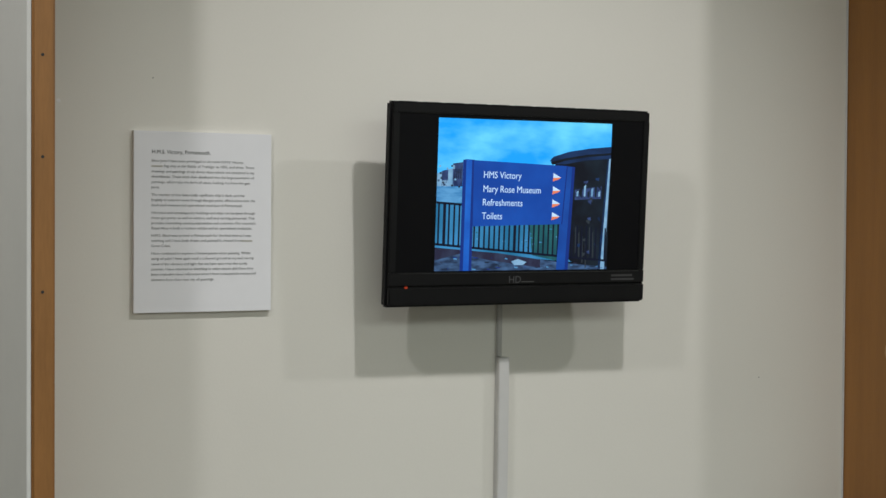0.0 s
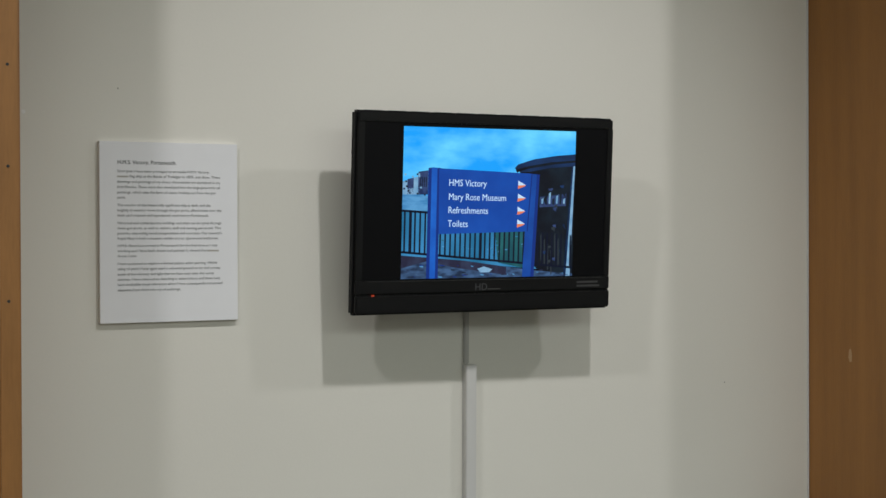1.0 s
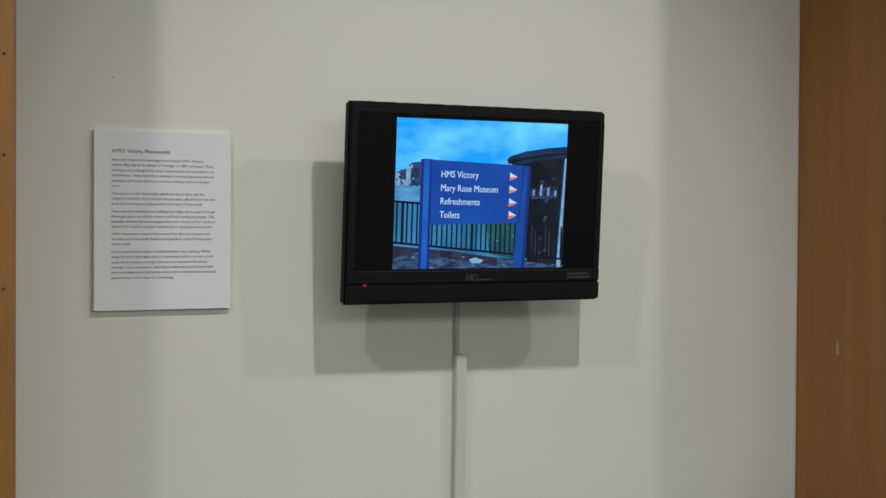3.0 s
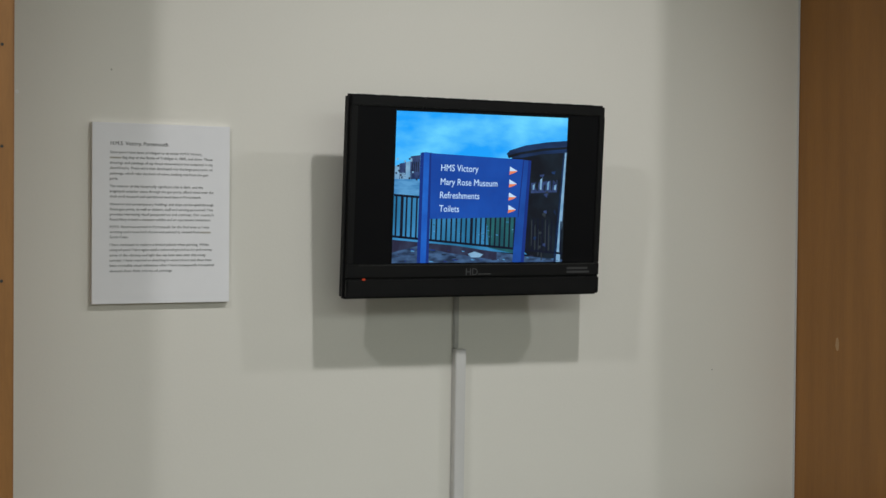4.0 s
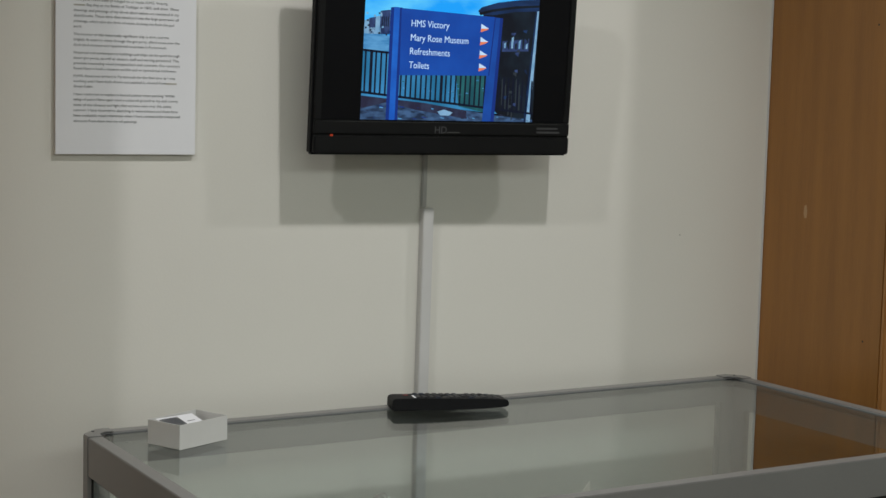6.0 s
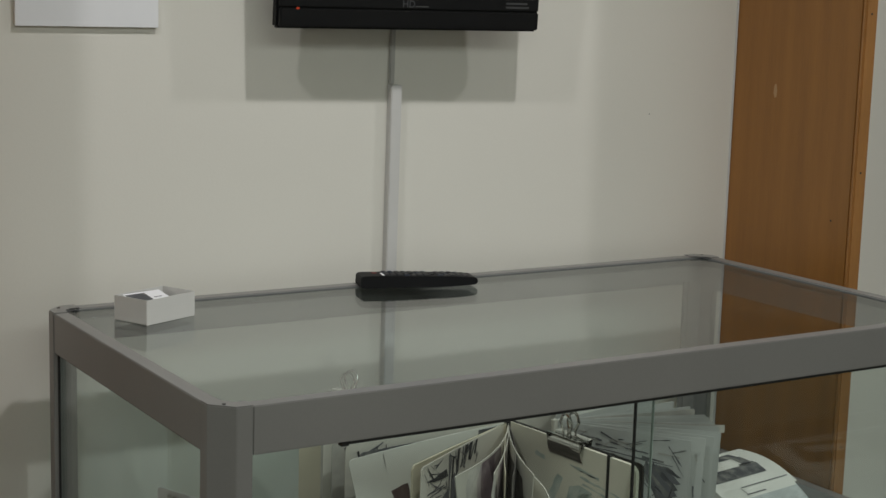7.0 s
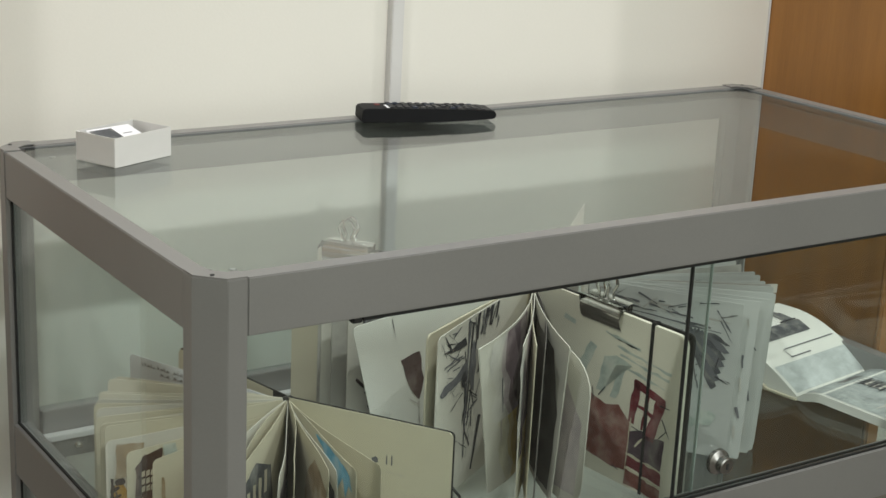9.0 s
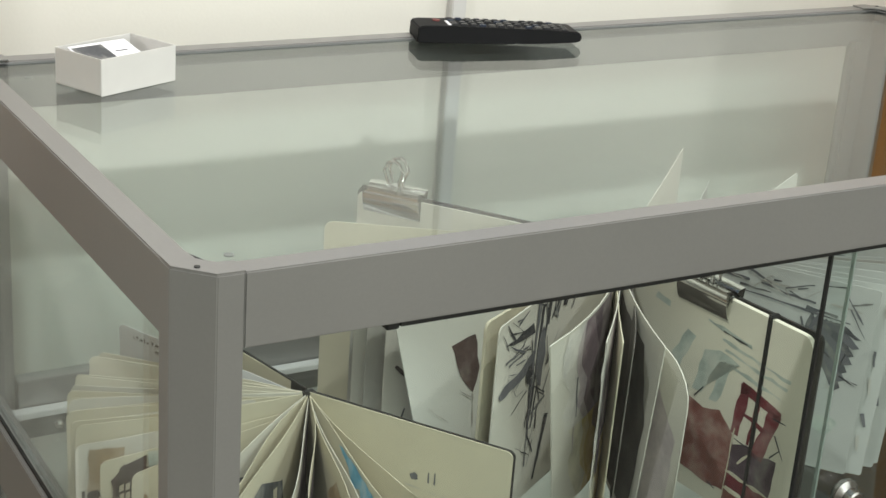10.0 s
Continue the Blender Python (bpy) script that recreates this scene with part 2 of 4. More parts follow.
structure("ceiling", box((-4.15, -6.15, CEILING), (5.65, 0.15, CEILING + 0.1)), CEIL, "plain white ceiling", "ceiling")

wall_n = bpy.data.objects["wall_north"]
for x, z, r, mat in ((-0.1205, 1.6928, 0.0035, BOARD), (0.0345, 1.7365, 0.0017, WASH), (1.30, 1.19, 0.0016, WASH)):
    part("nick", turned([(0, r), (0.0004, r * 0.8), (0.0005, r * 0.3)], (x, -0.0001, z), sides=9), mat, wall_n)
PART_D = 0.3564


def partition(name, x0, x1, label, lip=0.0305):
    """A varnished wooden screen that stands out from the wall, with a rounded front lipping and screw heads."""
    ob = structure(name, box((x0, -PART_D + lip + 0.0006, 0.0), (x1, -0.0005, CEILING - 0.002)), WOOD, label, "partition")
    part("lipping", box((x0, -PART_D, 0.0), (x1, -PART_D + lip, CEILING - 0.002), 0.003), WOOD_EDGE, ob)
    for z in (0.55, 0.82, 1.10, 1.4048, 1.5892, 1.7278, 2.05, 2.4):
        part("screw", turned([(0, 0.0022), (0.0006, 0.0022), (0.0007, 0.001)], ((x0 * 0.55 + x1 * 0.45), -PART_D, z), sides=10), SEAM, ob)
    return ob


west_screen = partition("partition_west", -0.2427, -0.2111, "narrow varnished brown wooden partition edge with small screws")
east_screen = partition("partition_east", 1.5249, 1.5569, "wide varnished orange-brown wooden partition at the wall", 0.011)
for z in (1.0, 1.62, 0.5):
    part("screw", turned([(0, 0.002), (0.0006, 0.002), (0.0007, 0.001)], (1.5249, -PART_D + 0.055, z), (-1, 0, 0), sides=10), SEAM, east_screen)
part("scuff", prism([(-0.129, 1.232), (-0.124, 1.230), (-0.120, 1.240), (-0.122, 1.256), (-0.127, 1.258), (-0.130, 1.245)], -0.0004, "x", 1.5247), material("scuffed_varnish", (0.42, 0.26, 0.13), 0.6), east_screen, "pale scuff in the varnish")
part("facing_board", box((-0.2492, -PART_D + 0.003, 0.0), (-0.2432, -0.001, CEILING - 0.003), 0.0008), BOARD, west_screen, "white facing board")
# added strip, stands in for the wall board's edge catching light
structure("trim_east", box((1.5204, -0.004, 0.0), (1.5244, -0.0002, CEILING - 0.003), 0.001), WHITE_PLASTIC, "thin white strip for the wall board's lit edge, beside the partition", "trim")

# ---- cable trunking ----
trunking = empty("cable_trunking", pose(0.6835, 0, 0, 0, 0.50, 0), "white plastic cable trunking running down the wall", "trunking")
part("base", box((-0.0108, -0.006, 0.002), (0.0108, -0.0005, 1.2535), 0.0008), WHITE_PLASTIC, trunking)
part("lid", box((-0.0108, -0.017, 0.002), (0.0108, -0.0062, 1.2535), 0.0012), WHITE_PLASTIC, trunking)
part("cable", box((-0.0105, -0.007, 1.2540), (0.0005, -0.001, 1.56), 0.002), GREY_CABLE, trunking, "flat grey cable going up behind the screen")

# ---- text panel ----
PW, PH = 0.2394, 0.299
TS = PW / 0.2345
text_panel = empty("text_panel", pose(0.0, -0.0005, 1.350), "white printed text panel on thin foam board", "sign")
part("board", box((0, -0.007, 0), (PW, 0, PH), 0.0006), BOARD, text_panel)
part("sheet", box((0.0004, -0.0078, 0.0004), (PW - 0.0004, -0.0071, PH - 0.0004)), SHEET, text_panel)
lettering("title", "H.M.S. Victory, Portsmouth.", 0.0064, INK, text_panel, pose(0.030, -0.0081, 0.2620, 90, 0, 0) @ Matrix.Diagonal((0.97, 1, 1, 1)))
# printed paragraphs: height up the sheet, width of the line, words; a bar stands for a name
BAR = "#"
TEXT_LINES = (
    (0.2485, 0.1565, "Since June I have been privileged to sit inside H.M.S. Victory,"),
    (0.2400, 0.1750, "# flag ship at the Battle of Trafalgar in 1805, and draw. These"),
    (0.2310, 0.1752, "drawings and paintings of my direct observations are contained in my"),
    (0.2225, 0.1745, "sketchbooks. These were then developed into the large panoramic oil"),
    (0.2135, 0.1670, "paintings, which take the form of views, looking out from the gun"),
    (0.2050, 0.0135, "ports."),
    (0.1925, 0.1582, "The interior of this historically significant ship is dark, and the"),
    (0.1840, 0.1768, "brightly lit exterior views through the gun ports, afford views over the"),
    (0.1755, 0.1552, "dock yard museum and operational naval base in Portsmouth."),
    (0.1630, 0.1768, "Historical and contemporary buildings and ships can be spied through"),
    (0.1545, 0.1758, "these gun ports, as well as visitors, staff and serving personnel. This"),
    (0.1460, 0.1775, "provides interesting visual juxtapositions and contrasts. Our country's"),
    (0.1375, 0.1718, "Royal Navy is both a museum exhibit and an operational institution."),
    (0.1255, 0.1692, "H.M.S. Illustrious arrived in Portsmouth for the final time as I was"),
    (0.1170, 0.1742, "working and I have both drawn and painted it, viewed from #"),
    (0.1085, 0.0320, "Great Cabin."),
    (0.0960, 0.1692, "I have continued to explore a limited palette when painting. Whilst"),
    (0.0875, 0.1748, "using oil paint I have again used a coloured ground to try and convey"),
    (0.0785, 0.1635, "some of the vibrancy and light that we have seen over this sunny"),
    (0.0700, 0.1742, "summer. I have returned to sketching in watercolours and these have"),
    (0.0615, 0.1782, "been invaluable visual references when I have consequently transposed"),
    (0.0525, 0.1060, "elements from them into my oil paintings."),
)
for z, width, words in TEXT_LINES:
    x0, width, bar = 0.0295, width * TS, 0.0
    if BAR in words:
        bar = 0.021
        bx = x0 if words.startswith(BAR) else x0 + width - bar
        part("text_bar", box((bx, -0.0081, z), (bx + bar - 0.002, -0.00785, z + 0.0026)), WASH, text_panel)
        x0 += bar if words.startswith(BAR) else 0.0
        words = words.replace(BAR, "").strip()
    line = lettering("text_line", words, 0.0042, TEXT_INK, text_panel, pose(x0, -0.0080, z, 90, 0, 0))
    natural = max(v.co.x for v in line.data.vertices)
    line.matrix_local = pose(x0, -0.0080, z, 90, 0, 0) @ Matrix.Diagonal(((width - bar) / natural, 1, 1, 1))

# ---- wall-mounted screen ----
TW, TH = 0.5303, 0.3546
tv = empty("television", pose(0.6844, -0.096, 1.5316, 3.6, -0.08, -0.74), "black flat television tilted down, showing a blue signpost picture", "television")
bm = prism([(-TW / 2, -TH / 2), (TW / 2, -TH / 2), (TW / 2, TH / 2), (-TW / 2, TH / 2)], 0.020, at=0.0, bevel=0.004)
smooth(part("housing", bm, MATT_BLACK, tv), 30)
# tapering rear bulge
bm = bmesh.new()
ring_a = [bm.verts.new((x, 0.019, z)) for x, z in ((-0.248, -0.166), (0.248, -0.166), (0.248, 0.160), (-0.248, 0.160))]
ring_b = [bm.verts.new((x, 0.068, z)) for x, z in ((-0.17, -0.135), (0.17, -0.135), (0.17, 0.10), (-0.17, 0.10))]
for k in range(4):
    bm.faces.new((ring_a[k], ring_a[(k + 1) % 4], ring_b[(k + 1) % 4], ring_b[k]))
bm.faces.new(ring_a[::-1])
bm.faces.new(ring_b)
bmesh.ops.bevel(bm, geom=bm.edges[:], offset=0.012, segments=3, affect="EDGES", clamp_overlap=True)
smooth(part("rear_shell", bm, MATT_BLACK, tv), 30)
BX, BT, BB = 0.249, 0.158, -0.1165
# front frame as four strips round the panel
part("bezel_top", box((-TW / 2 + 0.004, -0.004, BT), (TW / 2 - 0.004, -0.0003, TH / 2 - 0.003), 0.0012), BEZEL, tv)
part("bezel_side", box((-TW / 2 + 0.003, -0.004, BB), (-BX, -0.0003, BT - 0.0003), 0.0012), BEZEL, tv)
part("bezel_side", box((BX, -0.004, BB), (TW / 2 - 0.003, -0.0003, BT - 0.0003), 0.0012), BEZEL, tv)
part("bezel_bottom", box((-TW / 2 + 0.003, -0.005, -0.1400), (TW / 2 - 0.003, -0.0003, BB - 0.0003), 0.0012), BEZEL, tv)
part("speaker_strip", box((-TW / 2 + 0.003, -0.007, -TH / 2 + 0.003), (TW / 2 - 0.003, -0.0003, -0.1425), 0.002), BEZEL, tv)
for i in range(11):
    part("vent_slot", box((-0.245 + i * 0.0453, 0.008, TH / 2 - 0.0005), (-0.211 + i * 0.0453, 0.012, TH / 2 + 0.0006)), SEAM, tv)
led = part("standby_light", box((-0.2320, -0.0062, -0.1470), (-0.2260, -0.0053, -0.1410), 0.0006), glow("red_light", (1.0, 0.10, 0.03), 0.30), tv, "small red standby light")
lettering("lettering", "HD", 0.0125, material("grey_print", (0.07, 0.07, 0.075), 0.5), tv, pose(-0.027, -0.0053, -0.1375, 90, 0, 0))
part("print_bar", box((0.0, -0.0054, -0.1365), (0.026, -0.0051, -0.1350)), material("dim_print", (0.08, 0.08, 0.08), 0.5), tv)
for k, (w, z) in enumerate(((0.046, -0.1285), (0.050, -0.1355))):
    part("print_bar", box((0.19, -0.0054, z), (0.19 + w, -0.0051, z + 0.0035)), material("faint_print", (0.05, 0.05, 0.052), 0.5), tv)
part("hinge_line", box((-0.240, -0.0055, -0.1192), (0.250, -0.0051, -0.1184)), material("bezel_line", (0.035, 0.035, 0.035), 0.4), tv)
for x in (-0.05, 0.05):
    part("mount_rail", box((x - 0.012, 0.066, -0.08), (x + 0.012, 0.078, 0.06), 0.001), MATT_BLACK, tv)
mount = empty("wall_bracket", pose(0.6844, 0, 1.53), "black steel wall bracket behind the television", "bracket")
part("plate", box((-0.06, -0.012, -0.07), (0.06, -0.0005, 0.07), 0.001), MATT_BLACK, mount)
part("arm", box((-0.03, -0.024, -0.02), (0.03, -0.0122, 0.02), 0.001), MATT_BLACK, mount)

panel = part("screen", box((-BX + 0.0003, -0.0022, BB + 0.0003), (BX - 0.0003, -0.0006, BT - 0.0006)), LCD, tv, "glowing display panel with black side bars")
SX0, SX1, SZ0, SZ1 = -0.1743, 0.1805, -0.1151, 0.1516


def pic(name, uv, mat, layer):
    """A flat patch of the picture; u to the right, v downwards, both 0 to 1."""
    bm = bmesh.new()
    y = -0.0023 - 0.00006 * layer
    bm.faces.new([bm.verts.new((SX0 + u * (SX1 - SX0), y, SZ1 - v * (SZ1 - SZ0))) for u, v in uv])
    return part(name, bm, mat, panel)


G = 0.98
SKY = glow("screen_sky", (0.010, 0.36, 0.98), G * 1.03, (0.17, 0.72, 1.0), 8.0, (1, 1, 2.2), 0.40, 0.70)
SIGN_BLUE = glow("screen_sign_blue", (0.005, 0.06, 0.37), G * 0.9, (0.008, 0.085, 0.46), 12)
POST_BLUE = glow("screen_post_blue", (0.010, 0.11, 0.56), G * 0.85, (0.015, 0.16, 0.70), 20)
POST_DARK = glow("screen_post_shade", (0.006, 0.035, 0.26), G * 0.8)
WATER = glow("screen_water", (0.13, 0.42, 0.78), G * 0.8, (0.05, 0.26, 0.58), 30, (1, 1, 4))
POOL = glow("screen_pool", (0.06, 0.34, 0.70), G * 0.75, (0.02, 0.20, 0.40), 14, (1, 1, 0.6))
POOL_DARK = glow("screen_pool_dark", (0.015, 0.13, 0.17), G * 0.6, (0.03, 0.22, 0.24), 30, (1, 1, 0.5))
KERB = glow("screen_kerb", (0.035, 0.035, 0.09), G * 0.5, (0.06, 0.08, 0.17), 40)
PAVING = glow("screen_paving", (0.10, 0.22, 0.46), G * 0.55, (0.018, 0.04, 0.10), 45, (1, 1, 2.5), 0.35, 0.65)
FENCE = glow("screen_fence", (0.003, 0.008, 0.035), G * 0.5)
HALL = glow("screen_hall", (0.004, 0.008, 0.02), G * 0.5, (0.012, 0.028, 0.05), 22)
ROOF = glow("screen_roof", (0.008, 0.03, 0.10), G * 0.6, (0.015, 0.06, 0.20), 14, (1, 1, 4))
BRICKS = glow("screen_brick", (0.06, 0.11, 0.30), G * 0.6, (0.025, 0.05, 0.16), 90)
PALE = glow("screen_pale", (0.30, 0.55, 0.80), G * 0.8, (0.18, 0.40, 0.66), 60)
LETTER = glow("screen_letter", (0.55, 0.76, 1.0), G)
POST_NAVY = glow("screen_post_navy", (0.007, 0.065, 0.36), G * 0.8, (0.010, 0.09, 0.46), 20)
ORANGE = glow("screen_orange", (0.80, 0.22, 0.10), G)
TRUNK = glow("screen_trunk", (0.05, 0.07, 0.09), G * 0.5)

pic("sky", ((0, 0), (1, 0), (1, 0.62), (0, 0.62)), SKY, 0)
pic("far_water", ((0, 0.43), (0.2, 0.46), (0.2, 0.56), (0, 0.56)), WATER, 1)
pic("pool", ((0, 0.55), (0.8, 0.55), (0.8, 0.95), (0, 0.86)), POOL, 1)
pic("pool_shade", ((0.52, 0.60), (0.74, 0.60), (0.74, 0.95), (0.55, 0.90)), POOL_DARK, 1.5)
pic("kerb", ((0, 0.845), (0.36, 0.885), (0.60, 0.93), (0.60, 0.985), (0.30, 0.93), (0.14, 0.885), (0, 0.93)), KERB, 3)
pic("paving", ((0, 0.845), (0.35, 0.885), (0.75, 0.955), (1, 0.985), (1, 1), (0, 1)), PAVING, 2)
for u0, u1, v0, mat in ((0.0, 0.025, 0.36, PALE), (0.025, 0.06, 0.345, BRICKS), (0.06, 0.085, 0.335, PALE), (0.085, 0.14, 0.295, BRICKS), (0.0, 0.09, 0.41, PALE), (0.09, 0.14, 0.42, BRICKS)):
    pic("building", ((u0, v0), (u1, v0 - 0.01), (u1, 0.445), (u0, 0.445)), mat, 2)
for k in range(4):
    pic("building_window", ((0.094 + k * 0.011, 0.33), (0.099 + k * 0.011, 0.33), (0.099 + k * 0.011, 0.395), (0.094 + k * 0.011, 0.395)), HALL, 3)
pic("hall", ((0.665, 0.27), (1, 0.22), (1, 1), (0.955, 0.985), (0.79, 0.955), (0.74, 0.9)), HALL, 2)
pic("hall_roof", ((0.635, 0.262), (0.655, 0.235), (0.75, 0.198), (0.88, 0.172), (1, 0.158), (1, 0.24), (0.85, 0.255), (0.72, 0.285), (0.66, 0.285)), ROOF, 3)
pic("hall_eave", ((0.64, 0.272), (0.72, 0.245), (0.86, 0.215), (1, 0.20), (1, 0.215), (0.86, 0.232), (0.72, 0.262), (0.65, 0.29)), HALL, 4)
pic("hall_glazing", ((0.79, 0.455), (0.95, 0.43), (0.95, 0.515), (0.79, 0.525)), BRICKS, 3)
for k in range(7):
    u = 0.80 + k * 0.022
    pic("reflection", ((u, 0.47 - 0.02 * (k % 3)), (u + 0.013, 0.46 - 0.02 * (k % 3)), (u + 0.010, 0.50 + 0.01 * (k % 2)), (u, 0.50)), PALE if k % 2 == 0 else HALL, 4)
for k in range(6):
    u, v = 0.80 + 0.021 * k, 0.72 + 0.035 * ((k * 5) % 4)
    pic("trunk", ((u, v), (u + 0.006, v - 0.02), (u + 0.011, v + 0.16), (u + 0.004, v + 0.17)), TRUNK, 3)
pic("hall_post", ((0.988, 0.24), (1, 0.24), (0.985, 1), (0.955, 1)), PALE, 4)
pic("hall_post_shade", ((0.982, 0.24), (0.990, 0.24), (0.960, 1), (0.945, 1)), ROOF, 5)
for k in range(35):
    u = 0.010 + k * 0.0285
    drop = 0.115 * u
    top = 0.545 + 0.09 * u if u < 0.72 else 0.60 + 0.12 * u
    wide = 0.016 if k in (1, 15) else 0.0098
    pic("fence_bar", ((u, top), (u + wide, top), (u + wide, 0.83 + drop), (u, 0.83 + drop)), FENCE, 5)
pic("fence_rail", ((0, 0.543), (0.72, 0.607), (0.72, 0.622), (0, 0.558)), FENCE, 5)
pic("fence_rail", ((0, 0.815), (1, 0.935), (1, 0.95), (0, 0.83)), FENCE, 5)
rs = random.Random(5)
for k in range(46):
    u, v = rs.uniform(0.02, 0.95), rs.uniform(0.0, 1.0)
    lo = 0.865 + 0.10 * u
    v = lo + (0.992 - lo) * v
    w, h = rs.uniform(0.006, 0.028), rs.uniform(0.004, 0.010)
    pic("paving_mark", ((u, v), (u + w, v + h * 0.4), (u + w * 0.9, min(0.998, v + h)), (u - w * 0.1, min(0.998, v + h * 0.7))), (KERB, WATER, HALL, POST_DARK)[k % 4], 4.5)
for k in range(30):
    u, v = rs.uniform(0.21, 0.70), rs.uniform(0.72, 0.86)
    pic("water_glint", ((u, v), (u + rs.uniform(0.006, 0.02), v + 0.002), (u + 0.012, v + 0.008), (u, v + 0.006)), (WATER, POOL_DARK, POOL)[k % 3], 2.5)
for k in range(16):
    u, v = rs.uniform(0.80, 0.95), rs.uniform(0.30, 0.93)
    pic("reflection", ((u, v), (u + rs.uniform(0.01, 0.03), v - 0.004), (u + 0.02, v + rs.uniform(0.01, 0.04)), (u + 0.002, v + 0.012)), (ROOF, TRUNK, BRICKS, HALL)[k % 4], 3.5)
for k in range(14):
    u, v = rs.uniform(0.0, 0.12), rs.uniform(0.30, 0.44)
    pic("building_window", ((u, v), (u + 0.010, v), (u + 0.010, v + 0.012), (u, v + 0.012)), (HALL, PALE, ROOF)[k % 3], 3.5)
pic("puddle", ((0.43, 0.94), (0.47, 0.925), (0.52, 0.945), (0.50, 0.965), (0.45, 0.965)), PALE, 5)
pic("sign_post", ((0.140, 0.27), (0.165, 0.265), (0.205, 0.268), (0.205, 1), (0.140, 1)), POST_BLUE, 6)
pic("sign_post_shade", ((0.140, 0.27), (0.158, 0.266), (0.158, 1), (0.140, 1)), POST_DARK, 7)
pic("sign_post_shade", ((0.190, 0.268), (0.205, 0.268), (0.205, 1), (0.190, 1)), POST_DARK, 7)
pic("sign_post", ((0.72, 0.296), (0.785, 0.302), (0.765, 1), (0.695, 1)), POST_NAVY, 6)
pic("sign_post_shade", ((0.768, 0.300), (0.785, 0.302), (0.765, 1), (0.745, 1)), POST_DARK, 7)
pic("sign_board", ((0.2, 0.270), (0.735, 0.296), (0.715, 0.690), (0.205, 0.706)), SIGN_BLUE, 8)
pic("sign_seam", ((0.735, 0.296), (0.742, 0.296), (0.722, 0.69), (0.715, 0.69)), POST_DARK, 9)
for words, u, v in (("HMS Victory", 0.255, 0.385), ("Mary Rose Museum", 0.255, 0.478), ("Refreshments", 0.254, 0.567), ("Toilets", 0.254, 0.657)):
    lettering("sign_lettering", words, 0.0119, LETTER, panel, pose(SX0 + u * (SX1 - SX0), -0.00295, SZ1 - v * (SZ1 - SZ0), 90, 0.8, 0) @ Matrix.Diagonal((0.87, 1, 1, 1)), bold=0.0)
for v in (0.375, 0.463, 0.552, 0.638):
    pic("arrow", ((0.658, v - 0.030), (0.704, v), (0.658, v + 0.002)), LETTER, 10)
    pic("arrow_shade", ((0.658, v + 0.002), (0.704, v), (0.690, v + 0.012), (0.656, v + 0.026)), ORANGE, 10)

# ---- glass display case ----
CX0, CX1, CY0, CY1, CZ = 0.0133, 1.384, -0.7731, -0.0912, 0.9098
RAIL, RW = 0.063, 0.024
LOW0, LOW1 = 0.446, 0.522
SHELF = 0.480
K = 1.045
case = empty("display_case", pose(0, 0, 0), "grey aluminium and glass display case against the wall", "display case")
C = 0.0275
PWID = 0.0495


def corner(sx, sy):
    """A chamfered corner post outline; sx, sy: which corner."""
    ox, oy = (CX0 if sx < 0 else CX1), (CY0 if sy < 0 else CY1)
    return [(ox - sx * a, oy - sy * b) for a, b in ((0, C), (C, 0), (PWID, 0), (PWID, 0.012), (0.014, 0.014), (0.012, PWID), (0, PWID))]


for sx in (-1, 1):
    for sy in (-1, 1):
        post = part("corner_post", prism(corner(sx, sy), CZ - 0.0, "z", 0.0, 0.0008), ALU, case)
        ox, oy = (CX0 if sx < 0 else CX1), (CY0 if sy < 0 else CY1)
        part("cap", prism([(ox - sx * a, oy - sy * b) for a, b in ((0.001, C), (C, 0.001), (0.05, 0.001), (0.05, 0.023), (0.036, 0.024), (0.024, 0.036), (0.023, 0.05), (0.001, 0.05))], 0.0015, "z", CZ + 0.0002), ALU, post)
        part("screw", turned([(0, 0.0025), (0.0008, 0.0025), (0.0009, 0.001)], (ox - sx * 0.0185, oy - sy * 0.0185, CZ + 0.0018), (0, 0, 1), 10), SEAM, post)
for z0, z1 in ((CZ - RAIL, CZ), (LOW0, LOW1)):
    for y0 in (CY0 + 0.001, CY1 - RW - 0.001):
        part("rail", box((CX0 + PWID + 0.0008, y0, z0 + (0.0085 if y0 > -0.3 and z0 > 0.8 else 0)), (CX1 - PWID - 0.0008, y0 + RW, z1), 0.0012), ALU, case)
    for x0 in (CX0 + 0.001, CX1 - RW - 0.001):
        part("rail", box((x0, CY0 + PWID + 0.0008, z0), (x0 + RW, CY1 - PWID - 0.0008, z1), 0.0012), ALU, case)
part("door_stop", box((0.190, CY0 + 0.006, CZ - RAIL - 0.0075), (0.202, CY0 + 0.016, CZ - RAIL - 0.0005), 0.001), DARK, case)
for cx, sx in ((CX0, 1), (CX1, -1)):
    for cy, sy in ((CY0, 1), (CY1, -1)):
        part("corner_bracket", prism([(cx + sx * 0.0245, cy + sy * 0.038), (cx + sx * 0.038, cy + sy * 0.0245), (cx + sx * 0.060, cy + sy * 0.0245), (cx + sx * 0.034, cy + sy * 0.034), (cx + sx * 0.0245, cy + sy * 0.060)], 0.001, "z", CZ - 0.0026), SEAM, case)
        part("glass_pad", turned([(0, 0.0042), (0.0012, 0.0042), (0.0014, 0.003)], (cx + sx * 0.062, cy + sy * 0.062, CZ - 0.0105), (0, 0, 1), 14), GREY_SEAL, case)
